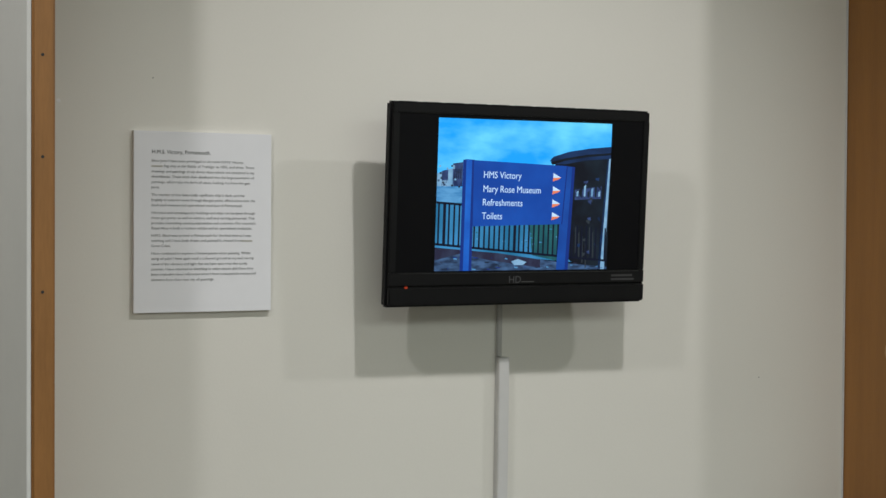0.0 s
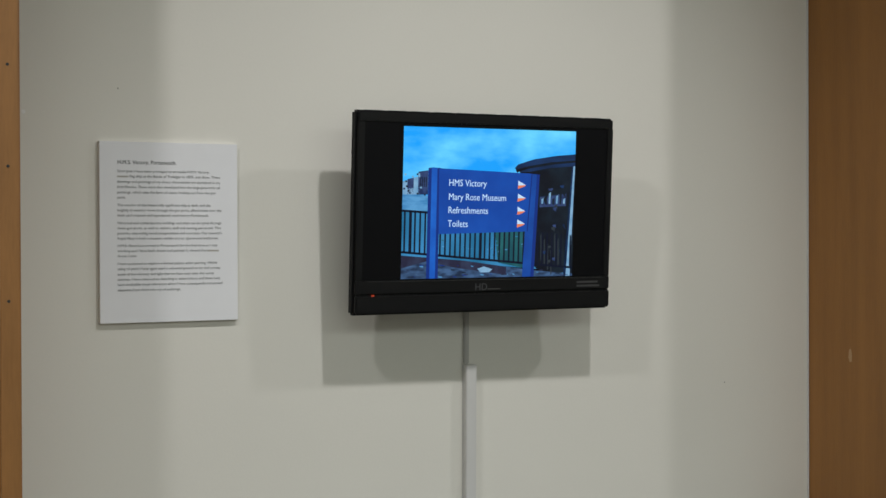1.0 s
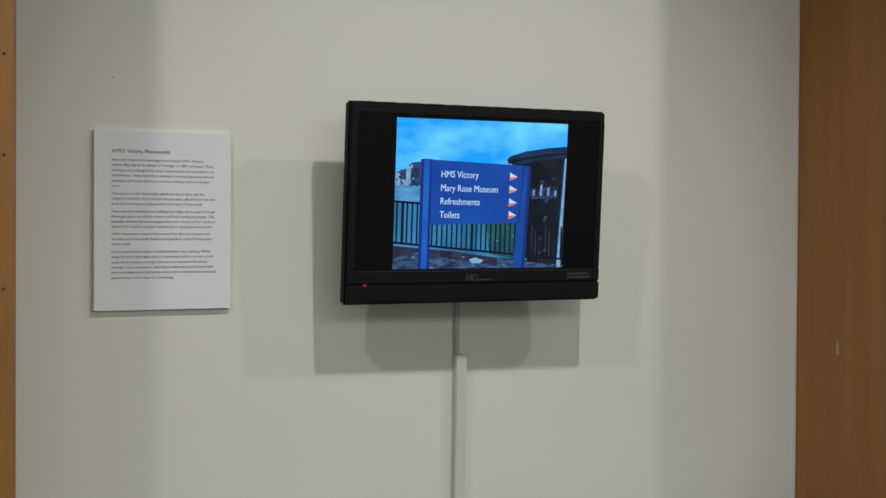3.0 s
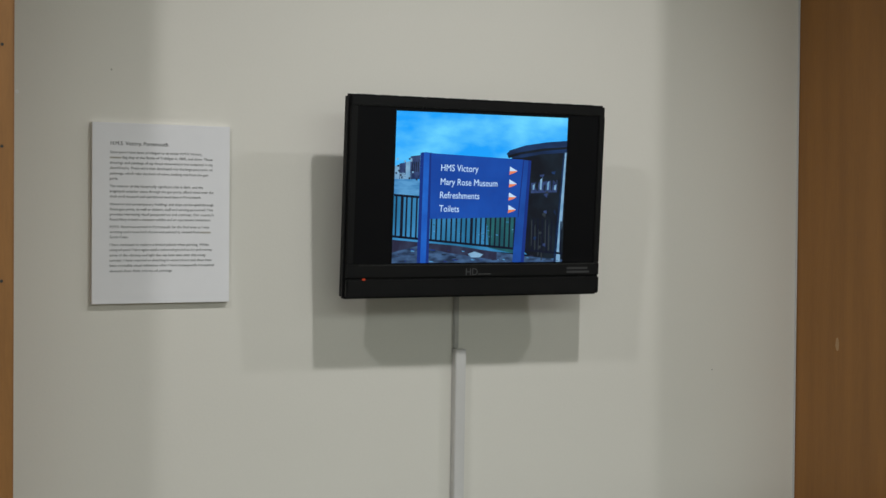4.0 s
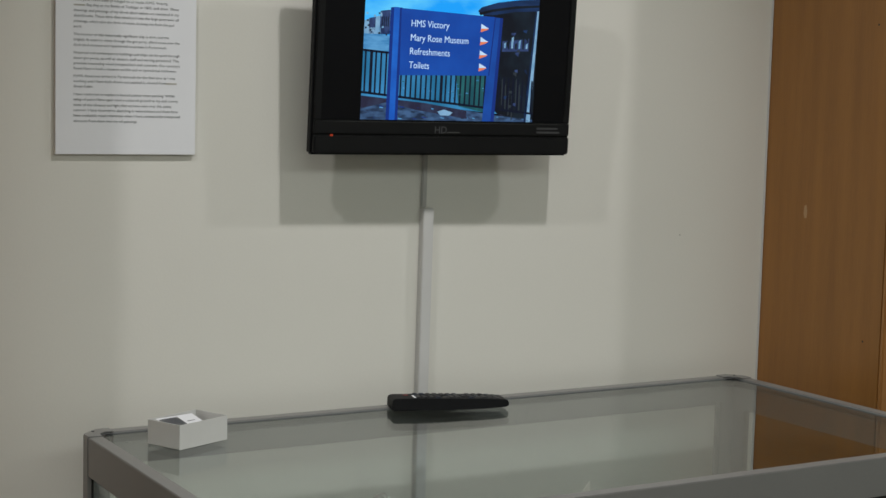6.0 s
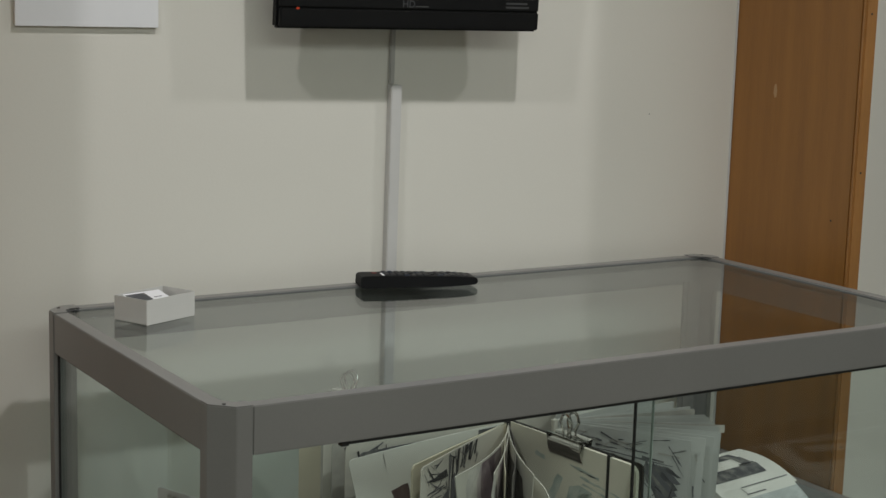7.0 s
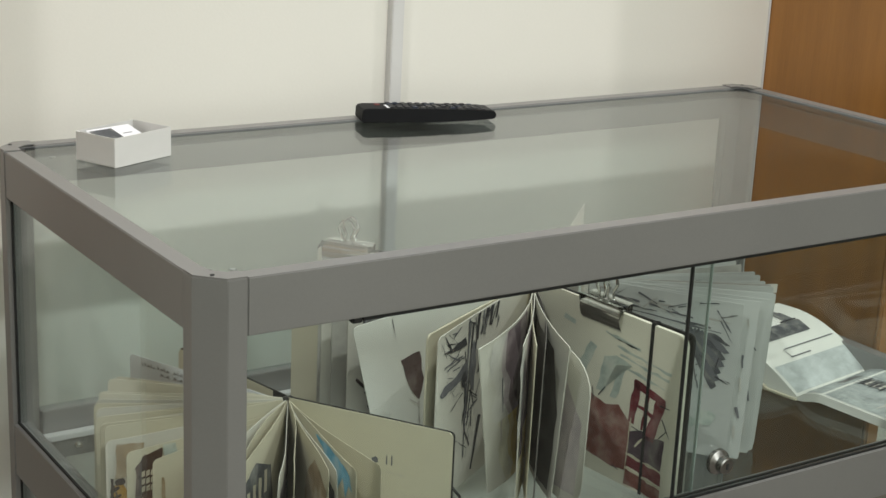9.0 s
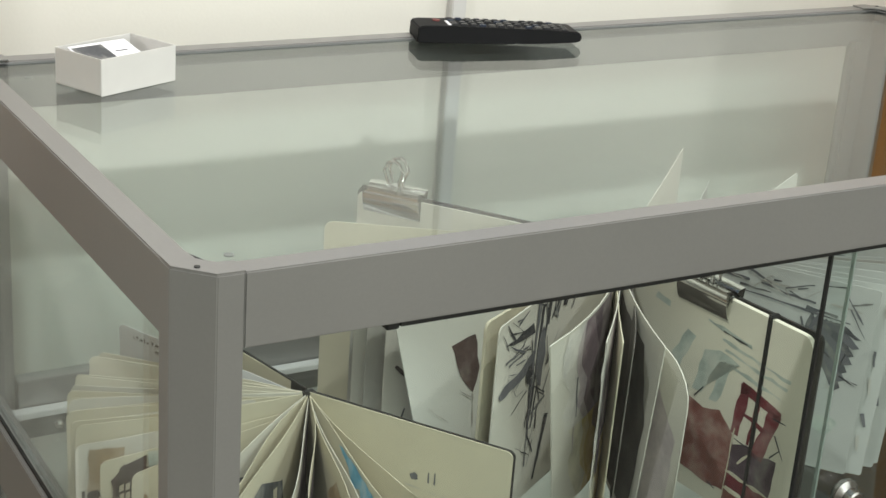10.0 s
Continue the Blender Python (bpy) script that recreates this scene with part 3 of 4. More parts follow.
# dark gaskets along the panes
for z in (CZ - RAIL - 0.0035, LOW1 + 0.0002):
    gx = 0.202 if z > 0.7 else CX0 + PWID
    part("gasket", box((gx, CY0 + 0.004, z - (0.001 if z > 0.7 else 0)), (CX1 - PWID, CY0 + 0.007, z + 0.003)), DARK, case)
    part("gasket", box((gx, CY0 + 0.013, z - (0.001 if z > 0.7 else 0)), (CX1 - PWID, CY0 + 0.016, z + 0.003)), DARK, case)
    part("gasket", box((CX0 + 0.006, CY0 + PWID, z), (CX0 + 0.009, CY1 - PWID, z + 0.003)), DARK, case)
for y in (CY1 - PWID - 0.004, CY0 + PWID + 0.001):
    part("gasket", box((CX0 + 0.006, y, LOW1), (CX0 + 0.009, y + 0.002, CZ - RAIL)), DARK, case)
part("rear_frame", box((1.314, CY1 - 0.030, LOW1), (CX1 - 0.0465, CY1 - 0.0245, CZ - 0.048), 0.001), ALU, case)
part("rear_frame", box((1.322, CY1 - 0.0325, LOW1), (1.334, CY1 - 0.0302, CZ - 0.048), 0.0008), ALU, case)
part("gasket", box((CX0 + RW, CY1 - RW - 0.0045, CZ - 0.004), (CX1 - RW, CY1 - RW - 0.0015, CZ - 0.0015)), GREY_SEAL, case)
part("gasket", box((CX1 - RW - 0.0045, CY0 + RW, CZ - 0.004), (CX1 - RW - 0.0015, CY1 - RW, CZ - 0.0015)), GREY_SEAL, case)


def pane(name, lo, hi, label=""):
    ob = part(name, box(lo, hi), PANE, case, label)
    return ob


pane("top_glass", (CX0 + RW + 0.0005, CY0 + RW + 0.002, CZ - 0.009), (CX1 - RW - 0.0005, CY1 - RW - 0.002, CZ - 0.003), "clear glass top")
pane("side_glass", (CX0 + 0.010, CY0 + PWID, LOW1 + 0.004), (CX0 + 0.014, CY1 - PWID, CZ - RAIL - 0.001))
pane("side_glass", (CX1 - 0.014, CY0 + PWID, LOW1 + 0.004), (CX1 - 0.010, CY1 - PWID, CZ - RAIL - 0.001))
pane("back_glass", (CX0 + PWID, CY1 - 0.014, LOW1 + 0.001), (CX1 - PWID, CY1 - 0.010, CZ - RAIL + 0.0075))
pane("shelf_glass", (CX0 + RW + 0.001, CY0 + RW + 0.002, SHELF - 0.006), (CX1 - RW - 0.001, CY1 - RW - 0.002, SHELF), "clear glass shelf")
GE = 0.6705
front_a = pane("sliding_door", (CX0 + PWID, CY0 + 0.013, LOW1 + 0.004), (GE + 0.041, CY0 + 0.0165, CZ - RAIL - 0.004), "sliding glass door")
part("polished_edge", box((GE + 0.0412, CY0 + 0.0125, LOW1 + 0.004), (GE + 0.0428, CY0 + 0.017, CZ - RAIL - 0.004)), PANE_EDGE, front_a)
front_b = pane("sliding_door", (GE + 0.0028, CY0 + 0.004, LOW1 + 0.004), (CX1 - PWID, CY0 + 0.0075, CZ - RAIL - 0.004), "sliding glass door with a lock")
part("polished_edge", box((GE, CY0 + 0.0035, LOW1 + 0.004), (GE + 0.0025, CY0 + 0.008, CZ - RAIL - 0.004)), DARK, front_b)
lock = part("lock", turned([(0, 0.0165), (0.002, 0.0178), (0.007, 0.0172), (0.010, 0.0135), (0.012, 0.0115), (0.021, 0.0112), (0.0225, 0.0095)], (0.7405, CY0 + 0.003, 0.5695), (0, -1, 0)), LOCK, front_b, "round chrome push lock")
smooth(lock)
part("keyhole", box((0.739, CY0 - 0.0202, 0.565), (0.742, CY0 - 0.0193, 0.574)), SEAM, lock)
# paler than ALU: the light falling on this strip is in its colour
part("rear_track", box((CX0 + 0.03, CY1 - 0.042, SHELF + 0.0005), (CX1 - 0.03, CY1 - 0.0265, SHELF + 0.009), 0.001), material("lit_aluminium", (0.72, 0.73, 0.72), 0.45, 0.35, vary=0.06, bump=0.02), case, "aluminium track on the shelf, light on it put into its pale colour")
for x, y in ((CX0 + 0.085, CY1 - 0.07), (CX1 - 0.022, CY1 - 0.31), (CX1 - 0.03, CY1 - 0.08)):
    part("shelf_stud", turned([(0, 0.006), (0.004, 0.006), (0.007, 0.004), (0.008, 0.001)], (x, y, SHELF + 0.0005), (0, 0, 1), 14), CHROME, case)

# lower compartment: base rails and panes
for y0 in (CY0 + 0.001, CY1 - RW - 0.001):
    part("rail", box((CX0 + PWID + 0.0008, y0, 0.02), (CX1 - PWID - 0.0008, y0 + RW, 0.085), 0.0012), ALU, case)
for x0 in (CX0 + 0.001, CX1 - RW - 0.001):
    part("rail", box((x0, CY0 + PWID + 0.0008, 0.02), (x0 + RW, CY1 - PWID - 0.0008, 0.085), 0.0012), ALU, case)
pane("side_glass", (CX0 + 0.010, CY0 + PWID, 0.086), (CX0 + 0.014, CY1 - PWID, LOW0 - 0.001))
pane("side_glass", (CX1 - 0.014, CY0 + PWID, 0.086), (CX1 - 0.010, CY1 - PWID, LOW0 - 0.001))
for y in (CY1 - PWID - 0.004, CY0 + PWID + 0.001):
    part("gasket", box((CX0 + 0.006, y, 0.086), (CX0 + 0.009, y + 0.002, LOW0)), DARK, case)

# ---- remote control and card box on the top glass ----
TOP = CZ - 0.003
remote = empty("remote_control", pose(0.670, -0.146, TOP + 0.0006, 0, 0, -16) @ Matrix.Scale(1.02, 4), "black plastic remote control lying on the glass top", "remote control")
prof = [(-0.104, 0.000), (-0.03, 0.000), (0.02, 0.0002), (0.06, 0.0008), (0.100, 0.0026), (0.1045, 0.0060), (0.104, 0.0125), (0.099, 0.0158), (0.06, 0.018), (-0.06, 0.0212), (-0.098, 0.0215), (-0.1045, 0.0195), (-0.1055, 0.003)]
smooth(part("body", prism(prof, 0.046, "y", -0.023, 0.0014), MATT_BLACK, remote), 35)
BUTTON = material("grey_button", (0.03, 0.03, 0.033), 0.35)
BUTTON_PALE = material("pale_button", (0.075, 0.073, 0.07), 0.4)
BUTTON_BLUE = material("blue_button", (0.025, 0.033, 0.055), 0.4)
for i in range(13):
    for j in range(4):
        if (i * 7 + j * 3) % 9 == 4:
            continue
        x, y = -0.058 + i * 0.0118, -0.0155 + j * 0.0103
        z = 0.0213 - (x + 0.06) / 0.12 * 0.0035 - max(0, x - 0.06) * 0.06
        part("button", box((x - 0.0042, y - 0.003, z - 0.001), (x + 0.0042, y + 0.003, z + 0.0024), 0.0009), (BUTTON, BUTTON, BUTTON_PALE, BUTTON, BUTTON_BLUE)[(i * 3 + j * 2) % 5], remote)
part("power_button", turned([(0, 0.005), (0.0018, 0.0045)], (-0.076, 0.008, 0.0210), (0, 0, 1), 16), material("red_button", (0.14, 0.03, 0.028), 0.5), remote)
part("label_strip", box((-0.066, -0.017, 0.0208), (-0.062, 0.006, 0.0218)), SHEET, remote)

cards = empty("card_box", pose(0.1164, -0.2727, TOP + 0.0005, 0, 0, 24), "small open white card box with business cards", "box")
BL, BWD, BH, BT2 = 0.105, 0.070, 0.039, 0.0012
for lo, hi in (((0, 0, 0), (BL, BT2, BH)), ((0, BWD - BT2, 0), (BL, BWD, BH)), ((0, BT2, 0.0013), (BT2, BWD - BT2, BH)), ((BL - BT2, BT2, 0.0013), (BL, BWD - BT2, BH)), ((BT2, BT2, 0), (BL - BT2, BWD - BT2, 0.0012))):
    part("wall" if hi[2] > 0.01 else "base", box(lo, hi, 0.0003), CARD, cards)
card_stack = empty("business_card", pose(0, 0, 0), "stack of white business cards with dark picture", "card")
card_stack.matrix_world = pose(0.1164, -0.2727, TOP + 0.0005, 0, 0, 24) @ pose(0.004, 0.004, 0.0015)
for k in range(6):
    part("card", box((0.001, 0.001 + k * 0.0003, k * 0.0028), (0.085, 0.047 + k * 0.0003, k * 0.0028 + 0.0025)), SHEET, card_stack)
top_card = part("card", box((0, 0, 0), (0.085, 0.050, 0.0006)), SHEET, card_stack)
top_card.matrix_local = pose(0.006, 0.010, 0.0195, 21, 3, 4)
part("picture", box((0.002, 0.004, 0.0007), (0.046, 0.046, 0.0009)), PAINT_GREY, top_card)
part("print_bar", box((0.054, 0.030, 0.0007), (0.072, 0.0315, 0.0009)), SOFT_INK, top_card)

# ---- sketchbooks ----


def page_point(length, height, angle, bend, u, v, tilt=0.0, twist=0.0, wave=0.0):
    """A point on an upright page hinged at the origin: u along it, v up it."""
    s = u * length * (1 + tilt * (v - 0.8))
    off = -bend * length * (u - u * u) + wave * length * math.sin(u * 5.2) * (0.4 + v)
    a = radians(angle + twist * (v - 0.6) * u)
    return Vector((s * math.cos(a) - off * math.sin(a), s * math.sin(a) + off * math.cos(a), v * height))


def leaf(name, length, height, angle, bend, mat, parent, thick=0.0009, start=0.03, z=0.0, steps=7, round_=0.03, lean=0.0, tilt=0.0, twist=0.0, wave=0.0):
    """One upright sheet of a standing open book, slightly curved, with rounded outer corners."""
    bm = bmesh.new()
    cols = []
    a = radians(angle)
    nrm = Vector((-math.sin(a), math.cos(a), 0)) * thick / 2
    us = [start + (1 - round_ - start) * i / steps for i in range(steps + 1)] + [1 - round_ + round_ * math.sin(k * math.pi / 10) for k in range(1, 6)]
    for u in us:
        cut = 0.0
        if u > 1 - round_:
            w = min(1, (u - (1 - round_)) / round_)
            cut = round_ * length * (1 - math.sqrt(max(0, 1 - w * w))) / height
        col = []
        for v in (cut, 1 - cut):
            p = page_point(length, height, angle, bend, u, v, tilt, twist, wave) + Vector((0, 0, z + lean * u * v))
            col.append((bm.verts.new(p + nrm), bm.verts.new(p - nrm)))
        cols.append(col)
    for c, d in zip(cols, cols[1:]):
        (a0, b0), (a1, b1) = c
        (c0, d0), (c1, d1) = d
        for q in ((a0, c0, c1, a1), (b0, b1, d1, d0), (a1, c1, d1, b1), (a0, b0, d0, c0)):
            bm.faces.new(q)
    bm.faces.new((cols[0][0][0], cols[0][1][0], cols[0][1][1], cols[0][0][1]))
    bm.faces.new((cols[-1][0][0], cols[-1][0][1], cols[-1][1][1], cols[-1][1][0]))
    ob = smooth(part(name, bm, mat, parent), 50)
    ob["leaf"] = (length, height, angle, bend)
    ob["form"] = (tilt, twist, wave, lean)
    return ob


def ragged(outline, aspect, rough):
    """The outline with uneven, brushed edges."""
    r = random.Random(int(sum(u * 977 + v * 613 for u, v in outline) * 10))
    pts = []
    for (u0, v0), (u1, v1) in zip(outline, outline[1:] + outline[:1]):
        d = math.hypot(u1 - u0, (v1 - v0) / aspect)
        n = max(1, min(9, int(d / 0.035)))
        for k in range(n):
            w = 0.0 if n == 1 else min(rough, d * 0.12)
            pts.append((min(0.985, u0 + (u1 - u0) * k / n + r.uniform(-w, w)), min(0.995, max(0.005, v0 + (v1 - v0) * k / n + r.uniform(-w, w) * aspect))))
    return pts


def sketch(page, side, outline, mat, name="drawing", lift=0.0010):
    """Paint on a page: an outline of (u, v) pairs, on the side +1 or -1 of the sheet."""
    length, height, angle, bend = page["leaf"]
    a = radians(angle)
    nrm = Vector((-math.sin(a), math.cos(a), 0)) * side * lift
    bm = bmesh.new()
    if name != "wash":
        outline = ragged(tuple(outline), length / height, 0.0035 if name == "stroke" else 0.006)
    bm.faces.new([bm.verts.new((u, v, 0)) for u, v in outline])
    bmesh.ops.triangulate(bm, faces=bm.faces[:])
    us = [u for u, v in outline]
    for k in range(int(min(us) / 0.07) + 1, int(max(us) / 0.07) + 1):
        bmesh.ops.bisect_plane(bm, geom=bm.verts[:] + bm.edges[:] + bm.faces[:], plane_co=(k * 0.07, 0, 0), plane_no=(1, 0, 0))
    tilt, twist, wave, lean = page["form"]
    for p in bm.verts:
        p.co = page_point(length, height, angle, bend, p.co.x, p.co.y, tilt, twist, wave) + nrm + Vector((0, 0, lean * p.co.x * p.co.y))
    return part(name, bm, mat, page)


def stroke(page, side, a, b, wide, mat, lift=0.0012):
    (u0, v0), (u1, v1) = a, b
    length, height = page["leaf"][0], page["leaf"][1]
    d = Vector(((u1 - u0) * length, (v1 - v0) * height)).normalized() * wide / 2
    du, dv = -d.y / length, d.x / height
    return sketch(page, side, ((u0 + du, v0 + dv), (u1 + du * 0.6, v1 + dv * 0.6), (u1 - du * 0.6, v1 - dv * 0.6), (u0 - du, v0 - dv)), mat, "stroke", lift)


def blot(u, v, ru, rv, seed, n=12):
    """An uneven round outline."""
    r = random.Random(seed)
    return [(u + ru * math.cos(k * math.tau / n) * (0.7 + 0.5 * r.random()), v + rv * math.sin(k * math.tau / n) * (0.7 + 0.5 * r.random())) for k in range(n)]


def scribble(page, side, lo, hi, count, seed, mats, lean=0.0, wide=0.0012):
    """Loose pen and brush lines within a patch of the page."""
    r = random.Random(seed)
    for k in range(count):
        u, v = r.uniform(lo[0], hi[0]), r.uniform(lo[1], hi[1])
        a = lean + r.uniform(-0.9, 0.9)
        d = r.uniform(0.03, 0.16)
        e = (min(0.97, max(0.02, u + d * math.cos(a))), min(0.985, max(0.015, v + d * 1.2 * math.sin(a))))
        stroke(page, side, (u, v), e, wide * r.uniform(0.6, 1.9), mats[k % len(mats)], 0.0013 + 0.0001 * (k % 6))


def clip_on(name, m, parent_label):
    """A bulldog clip: a rolled steel barrel, two jaws and looped handles."""
    ob = empty(name, m, parent_label, "clip")
    for sy in (-1, 1):
        curve = [(0.0035, -0.024), (0.0085, -0.016), (0.0115, -0.006), (0.0115, 0.002), (0.008, 0.008), (0.0035, 0.0105), (0.006, 0.0125), (0.0145, 0.0135)]
        outer = [(sy * y, z) for y, z in curve]
        inner = [(sy * (y - 0.0009), z - 0.0009) for y, z in curve][::-1]
        smooth(part("jaw", prism(outer + inner, 0.074, "x", -0.037, 0.0002), CHROME, ob), 50)
        smooth(part("handle", tube([(-0.008, sy * 0.005, 0.008), (-0.0075, sy * 0.006, 0.022), (-0.0125, sy * 0.007, 0.034), (-0.008, sy * 0.008, 0.044), (0.0, sy * 0.0085, 0.048), (0.008, sy * 0.008, 0.044), (0.0125, sy * 0.007, 0.034), (0.0075, sy * 0.006, 0.022), (0.008, sy * 0.005, 0.008)], 0.0024, 8), CHROME, ob))
    smooth(part("spring_barrel", tube([(-0.0375, 0, 0.002), (0.0375, 0, 0.002)], 0.0042, 16), CHROME, ob))
    return ob


# small landscape sketchbook, fanned open
small = empty("sketchbook", pose(0.2715, -0.4654, SHELF + 0.0008) @ Matrix.Scale(K, 4), "small black sketchbook standing fanned open, cream painted pages", "sketchbook", "sketchbooks in the case")
SL, SH = 0.222, 0.1445
rng = random.Random(8)
part("spine", box((-0.006, -0.004, 0), (0.006, 0.004, SH + 0.002), 0.001), COVER, small)
for ang, nm in ((102, "cover"), (303, "cover")):
    leaf(nm, SL + 0.004, SH + 0.0025, ang, 0.0, COVER, small, 0.002, 0.02)
inner = leaf("endpaper", SL + 0.0025, SH + 0.0015, 303, 0.0, CREAM, small, 0.001, 0.0)
inner.matrix_local = Matrix.Translation((-0.0016, -0.00105, 0))
leaf("endpaper", SL + 0.002, SH + 0.001, 103.0, 0.0, CREAM, small, 0.001)
sketch(inner, -1, blot(0.55, 0.62, 0.02, 0.03, 1), SOFT_INK)
stroke(inner, -1, (0.62, 0.60), (0.62, 0.68), 0.002, SOFT_INK)
stroke(inner, -1, (0.65, 0.60), (0.65, 0.69), 0.002, SOFT_INK)
stroke(inner, -1, (0.50, 0.55), (0.78, 0.52), 0.0008, WASH)
for k, ang in enumerate((122, 132, 135, 138, 146, 149, 152, 157, 160, 163, 166, 169, 172, 174, 176.5, 179.5, 187, 195, 220, 225, 229, 239, 245, 254, 257, 263, 270)):
    low = {122: 0.02, 179.5: 0.075, 187: 0.11, 195: 0.13}.get(ang, 0.0)
    long = {179.5: 1.085, 187: 1.025, 195: 0.95, 263: 1.02, 270: 1.03}.get(ang, 1.06 if ang < 180 else 1.0)
    pg = leaf("page", SL * (long - 0.02 * rng.random()), SH * (1 - 0.025 * rng.random() - low), ang, 0.08 * math.sin(k * 0.8) + rng.uniform(-0.03, 0.03), SHEET if ang < 130 else IVORY if ang < 150 else CREAM if k % 3 else CARTRIDGE, small, 0.0006, lean=0.021 if ang == 122 else 0.0, twist=rng.uniform(-2.5, 2.5), wave=rng.uniform(-0.012, 0.012))
    if ang == 122:
        for q in range(34):
            u = 0.46 + 0.014 * q
            if q % 7 == 5:
                continue
            for row, tall in ((0.930, 0.036), (0.880, 0.030)):
                if row < 0.9 and q > 24:
                    continue
                d = tall * (0.5 + 0.5 * ((q * 5 + int(row * 100)) % 3) / 2)
                stroke(pg, 1, (u, row), (u + 0.006 * ((q % 3) - 1), row + d), 0.0011, INK)
                if q % 2:
                    stroke(pg, 1, (u - 0.008, row + d * 0.6), (u + 0.006, row + d * 0.5), 0.0010, INK)
    if ang in (176.5, 174):
        sketch(pg, 1, ((0.88, 0.35), (0.96, 0.35), (0.97, 0.62), (0.90, 0.66)), WASH)
        stroke(pg, 1, (0.70, 0.80), (0.76, 0.81), 0.003, PAINT_TAN)
    if ang == 179.5:
        sketch(pg, 1, ((0.80, 0.02), (0.965, 0.02), (0.975, 0.25), (0.965, 0.56), (0.92, 0.62), (0.89, 0.50), (0.80, 0.54)), PAINT_OCHRE)
        sketch(pg, 1, ((0.82, 0.64), (0.955, 0.62), (0.95, 0.95), (0.80, 0.94)), PAINT_TAN)
        for q in range(7):
            stroke(pg, 1, (0.985, 0.06 + 0.075 * q), (0.935 - 0.008 * (q % 2), 0.10 + 0.075 * q), 0.0062 - 0.0006 * (q % 3), DEEP_BROWN, 0.0016)
        stroke(pg, 1, (0.987, 0.03), (0.972, 0.64), 0.005, DEEP_BROWN, 0.0018)
        sketch(pg, 1, blot(0.935, 0.60, 0.03, 0.035, 51), DEEP_BROWN, "drawing", 0.0018)
    if ang == 187:
        sketch(pg, 1, ((0.76, 0.02), (0.955, 0.02), (0.955, 0.52), (0.76, 0.52)), PAINT_BROWN)
        sketch(pg, 1, ((0.78, 0.0), (0.95, 0.0), (0.94, 0.20), (0.86, 0.26), (0.79, 0.20)), PAINT_OCHRE, "drawing", 0.0014)
        sketch(pg, 1, ((0.76, 0.52), (0.955, 0.52), (0.95, 0.82), (0.90, 0.95), (0.78, 0.86)), PAINT_BROWN)
        sketch(pg, 1, ((0.79, 0.66), (0.94, 0.54), (0.935, 0.80), (0.915, 0.93), (0.87, 0.80), (0.80, 0.97)), DEEP_BROWN, "drawing", 0.0013)
        for q in range(3):
            for w in range(3):
                u, v = 0.845 + 0.027 * q, 0.58 + 0.075 * w
                sketch(pg, 1, ((u, v), (u + 0.020, v - 0.008), (u + 0.019, v + 0.046), (u - 0.001, v + 0.054)), CREAM, "drawing", 0.0016)
        sketch(pg, 1, ((0.70, 0.86), (0.78, 0.84), (0.79, 0.99), (0.72, 0.98)), PAINT_GREEN, "drawing", 0.0016)
    if ang == 187:
        scribble(pg, 1, (0.76, 0.05), (0.95, 0.50), 12, 31, (INK, DEEP_BROWN, SOFT_INK), 1.3, 0.0014)
    if ang == 179.5:
        scribble(pg, 1, (0.88, 0.05), (0.965, 0.62), 9, 32, (INK, PAINT_BROWN), 1.2, 0.0013)
    if ang == 195:
        stroke(pg, 1, (0.66, 0.42), (0.67, 0.56), 0.004, SOFT_INK)
        sketch(pg, 1, ((0.90, 0.1), (0.94, 0.1), (0.94, 0.8), (0.92, 0.8)), PAINT_TAN)
    if ang in (220, 225, 229):
        sketch(pg, 1, ((0.34, 0.05), (0.95, 0.05), (0.94, 0.80), (0.72, 0.88), (0.62, 0.74), (0.44, 0.70)), PAINT_GREY)
        for q in range(4):
            for w in range(2):
                sketch(pg, 1, ((0.52 + 0.10 * q, 0.18 + 0.32 * w), (0.57 + 0.10 * q, 0.20 + 0.32 * w), (0.57 + 0.10 * q, 0.40 + 0.32 * w), (0.52 + 0.10 * q, 0.38 + 0.32 * w)), CREAM, "drawing", 0.0014)
    # plum over nearly the whole page imitates the shadowed gap by the spine
    if ang in (239, 245):
        sketch(pg, 1, ((0.08, 0.02), (0.95, 0.02), (0.93, 0.80), (0.45, 0.88), (0.10, 0.90)), PAINT_PLUM)
    if ang in (254, 257):
        sketch(pg, -1, ((0.45, 0.02), (0.97, 0.02), (0.96, 0.80), (0.70, 0.90), (0.55, 0.7)), (PAINT_GREY, PAINT_BROWN, PAINT_TAN)[k % 3])
        sketch(pg, -1, blot(0.86, 0.40, 0.08, 0.2, int(ang)), (PAINT_TAN, PAINT_OCHRE, PAINT_GREY)[k % 3], "drawing", 0.0014)
    if ang == 263:
        sketch(pg, -1, ((0.45, 0.965), (0.60, 0.985), (0.78, 0.975), (0.93, 0.91), (0.965, 0.78), (0.92, 0.82), (0.885, 0.68), (0.84, 0.84), (0.78, 0.70), (0.72, 0.86), (0.64, 0.80), (0.58, 0.90)), PAINT_BLUE)
        sketch(pg, -1, blot(0.88, 0.15, 0.07, 0.12, 33), PAINT_GREY)
    if ang == 270:
        sketch(pg, -1, blot(0.9, 0.06, 0.08, 0.05, 41), PAINT_PLUM)
a = radians(303)
tip = Vector((math.cos(a), math.sin(a), 0)) * (SL + 0.004)
part("elastic", tube([tip + Vector((0, 0, 0.075)), tip + Vector((0.006, -0.006, 0.066)), tip + Vector((0.009, -0.008, 0.048)), tip + Vector((0.006, -0.006, 0.022)), tip + Vector((0, 0, 0.012))], 0.002, 8), DARK, small)

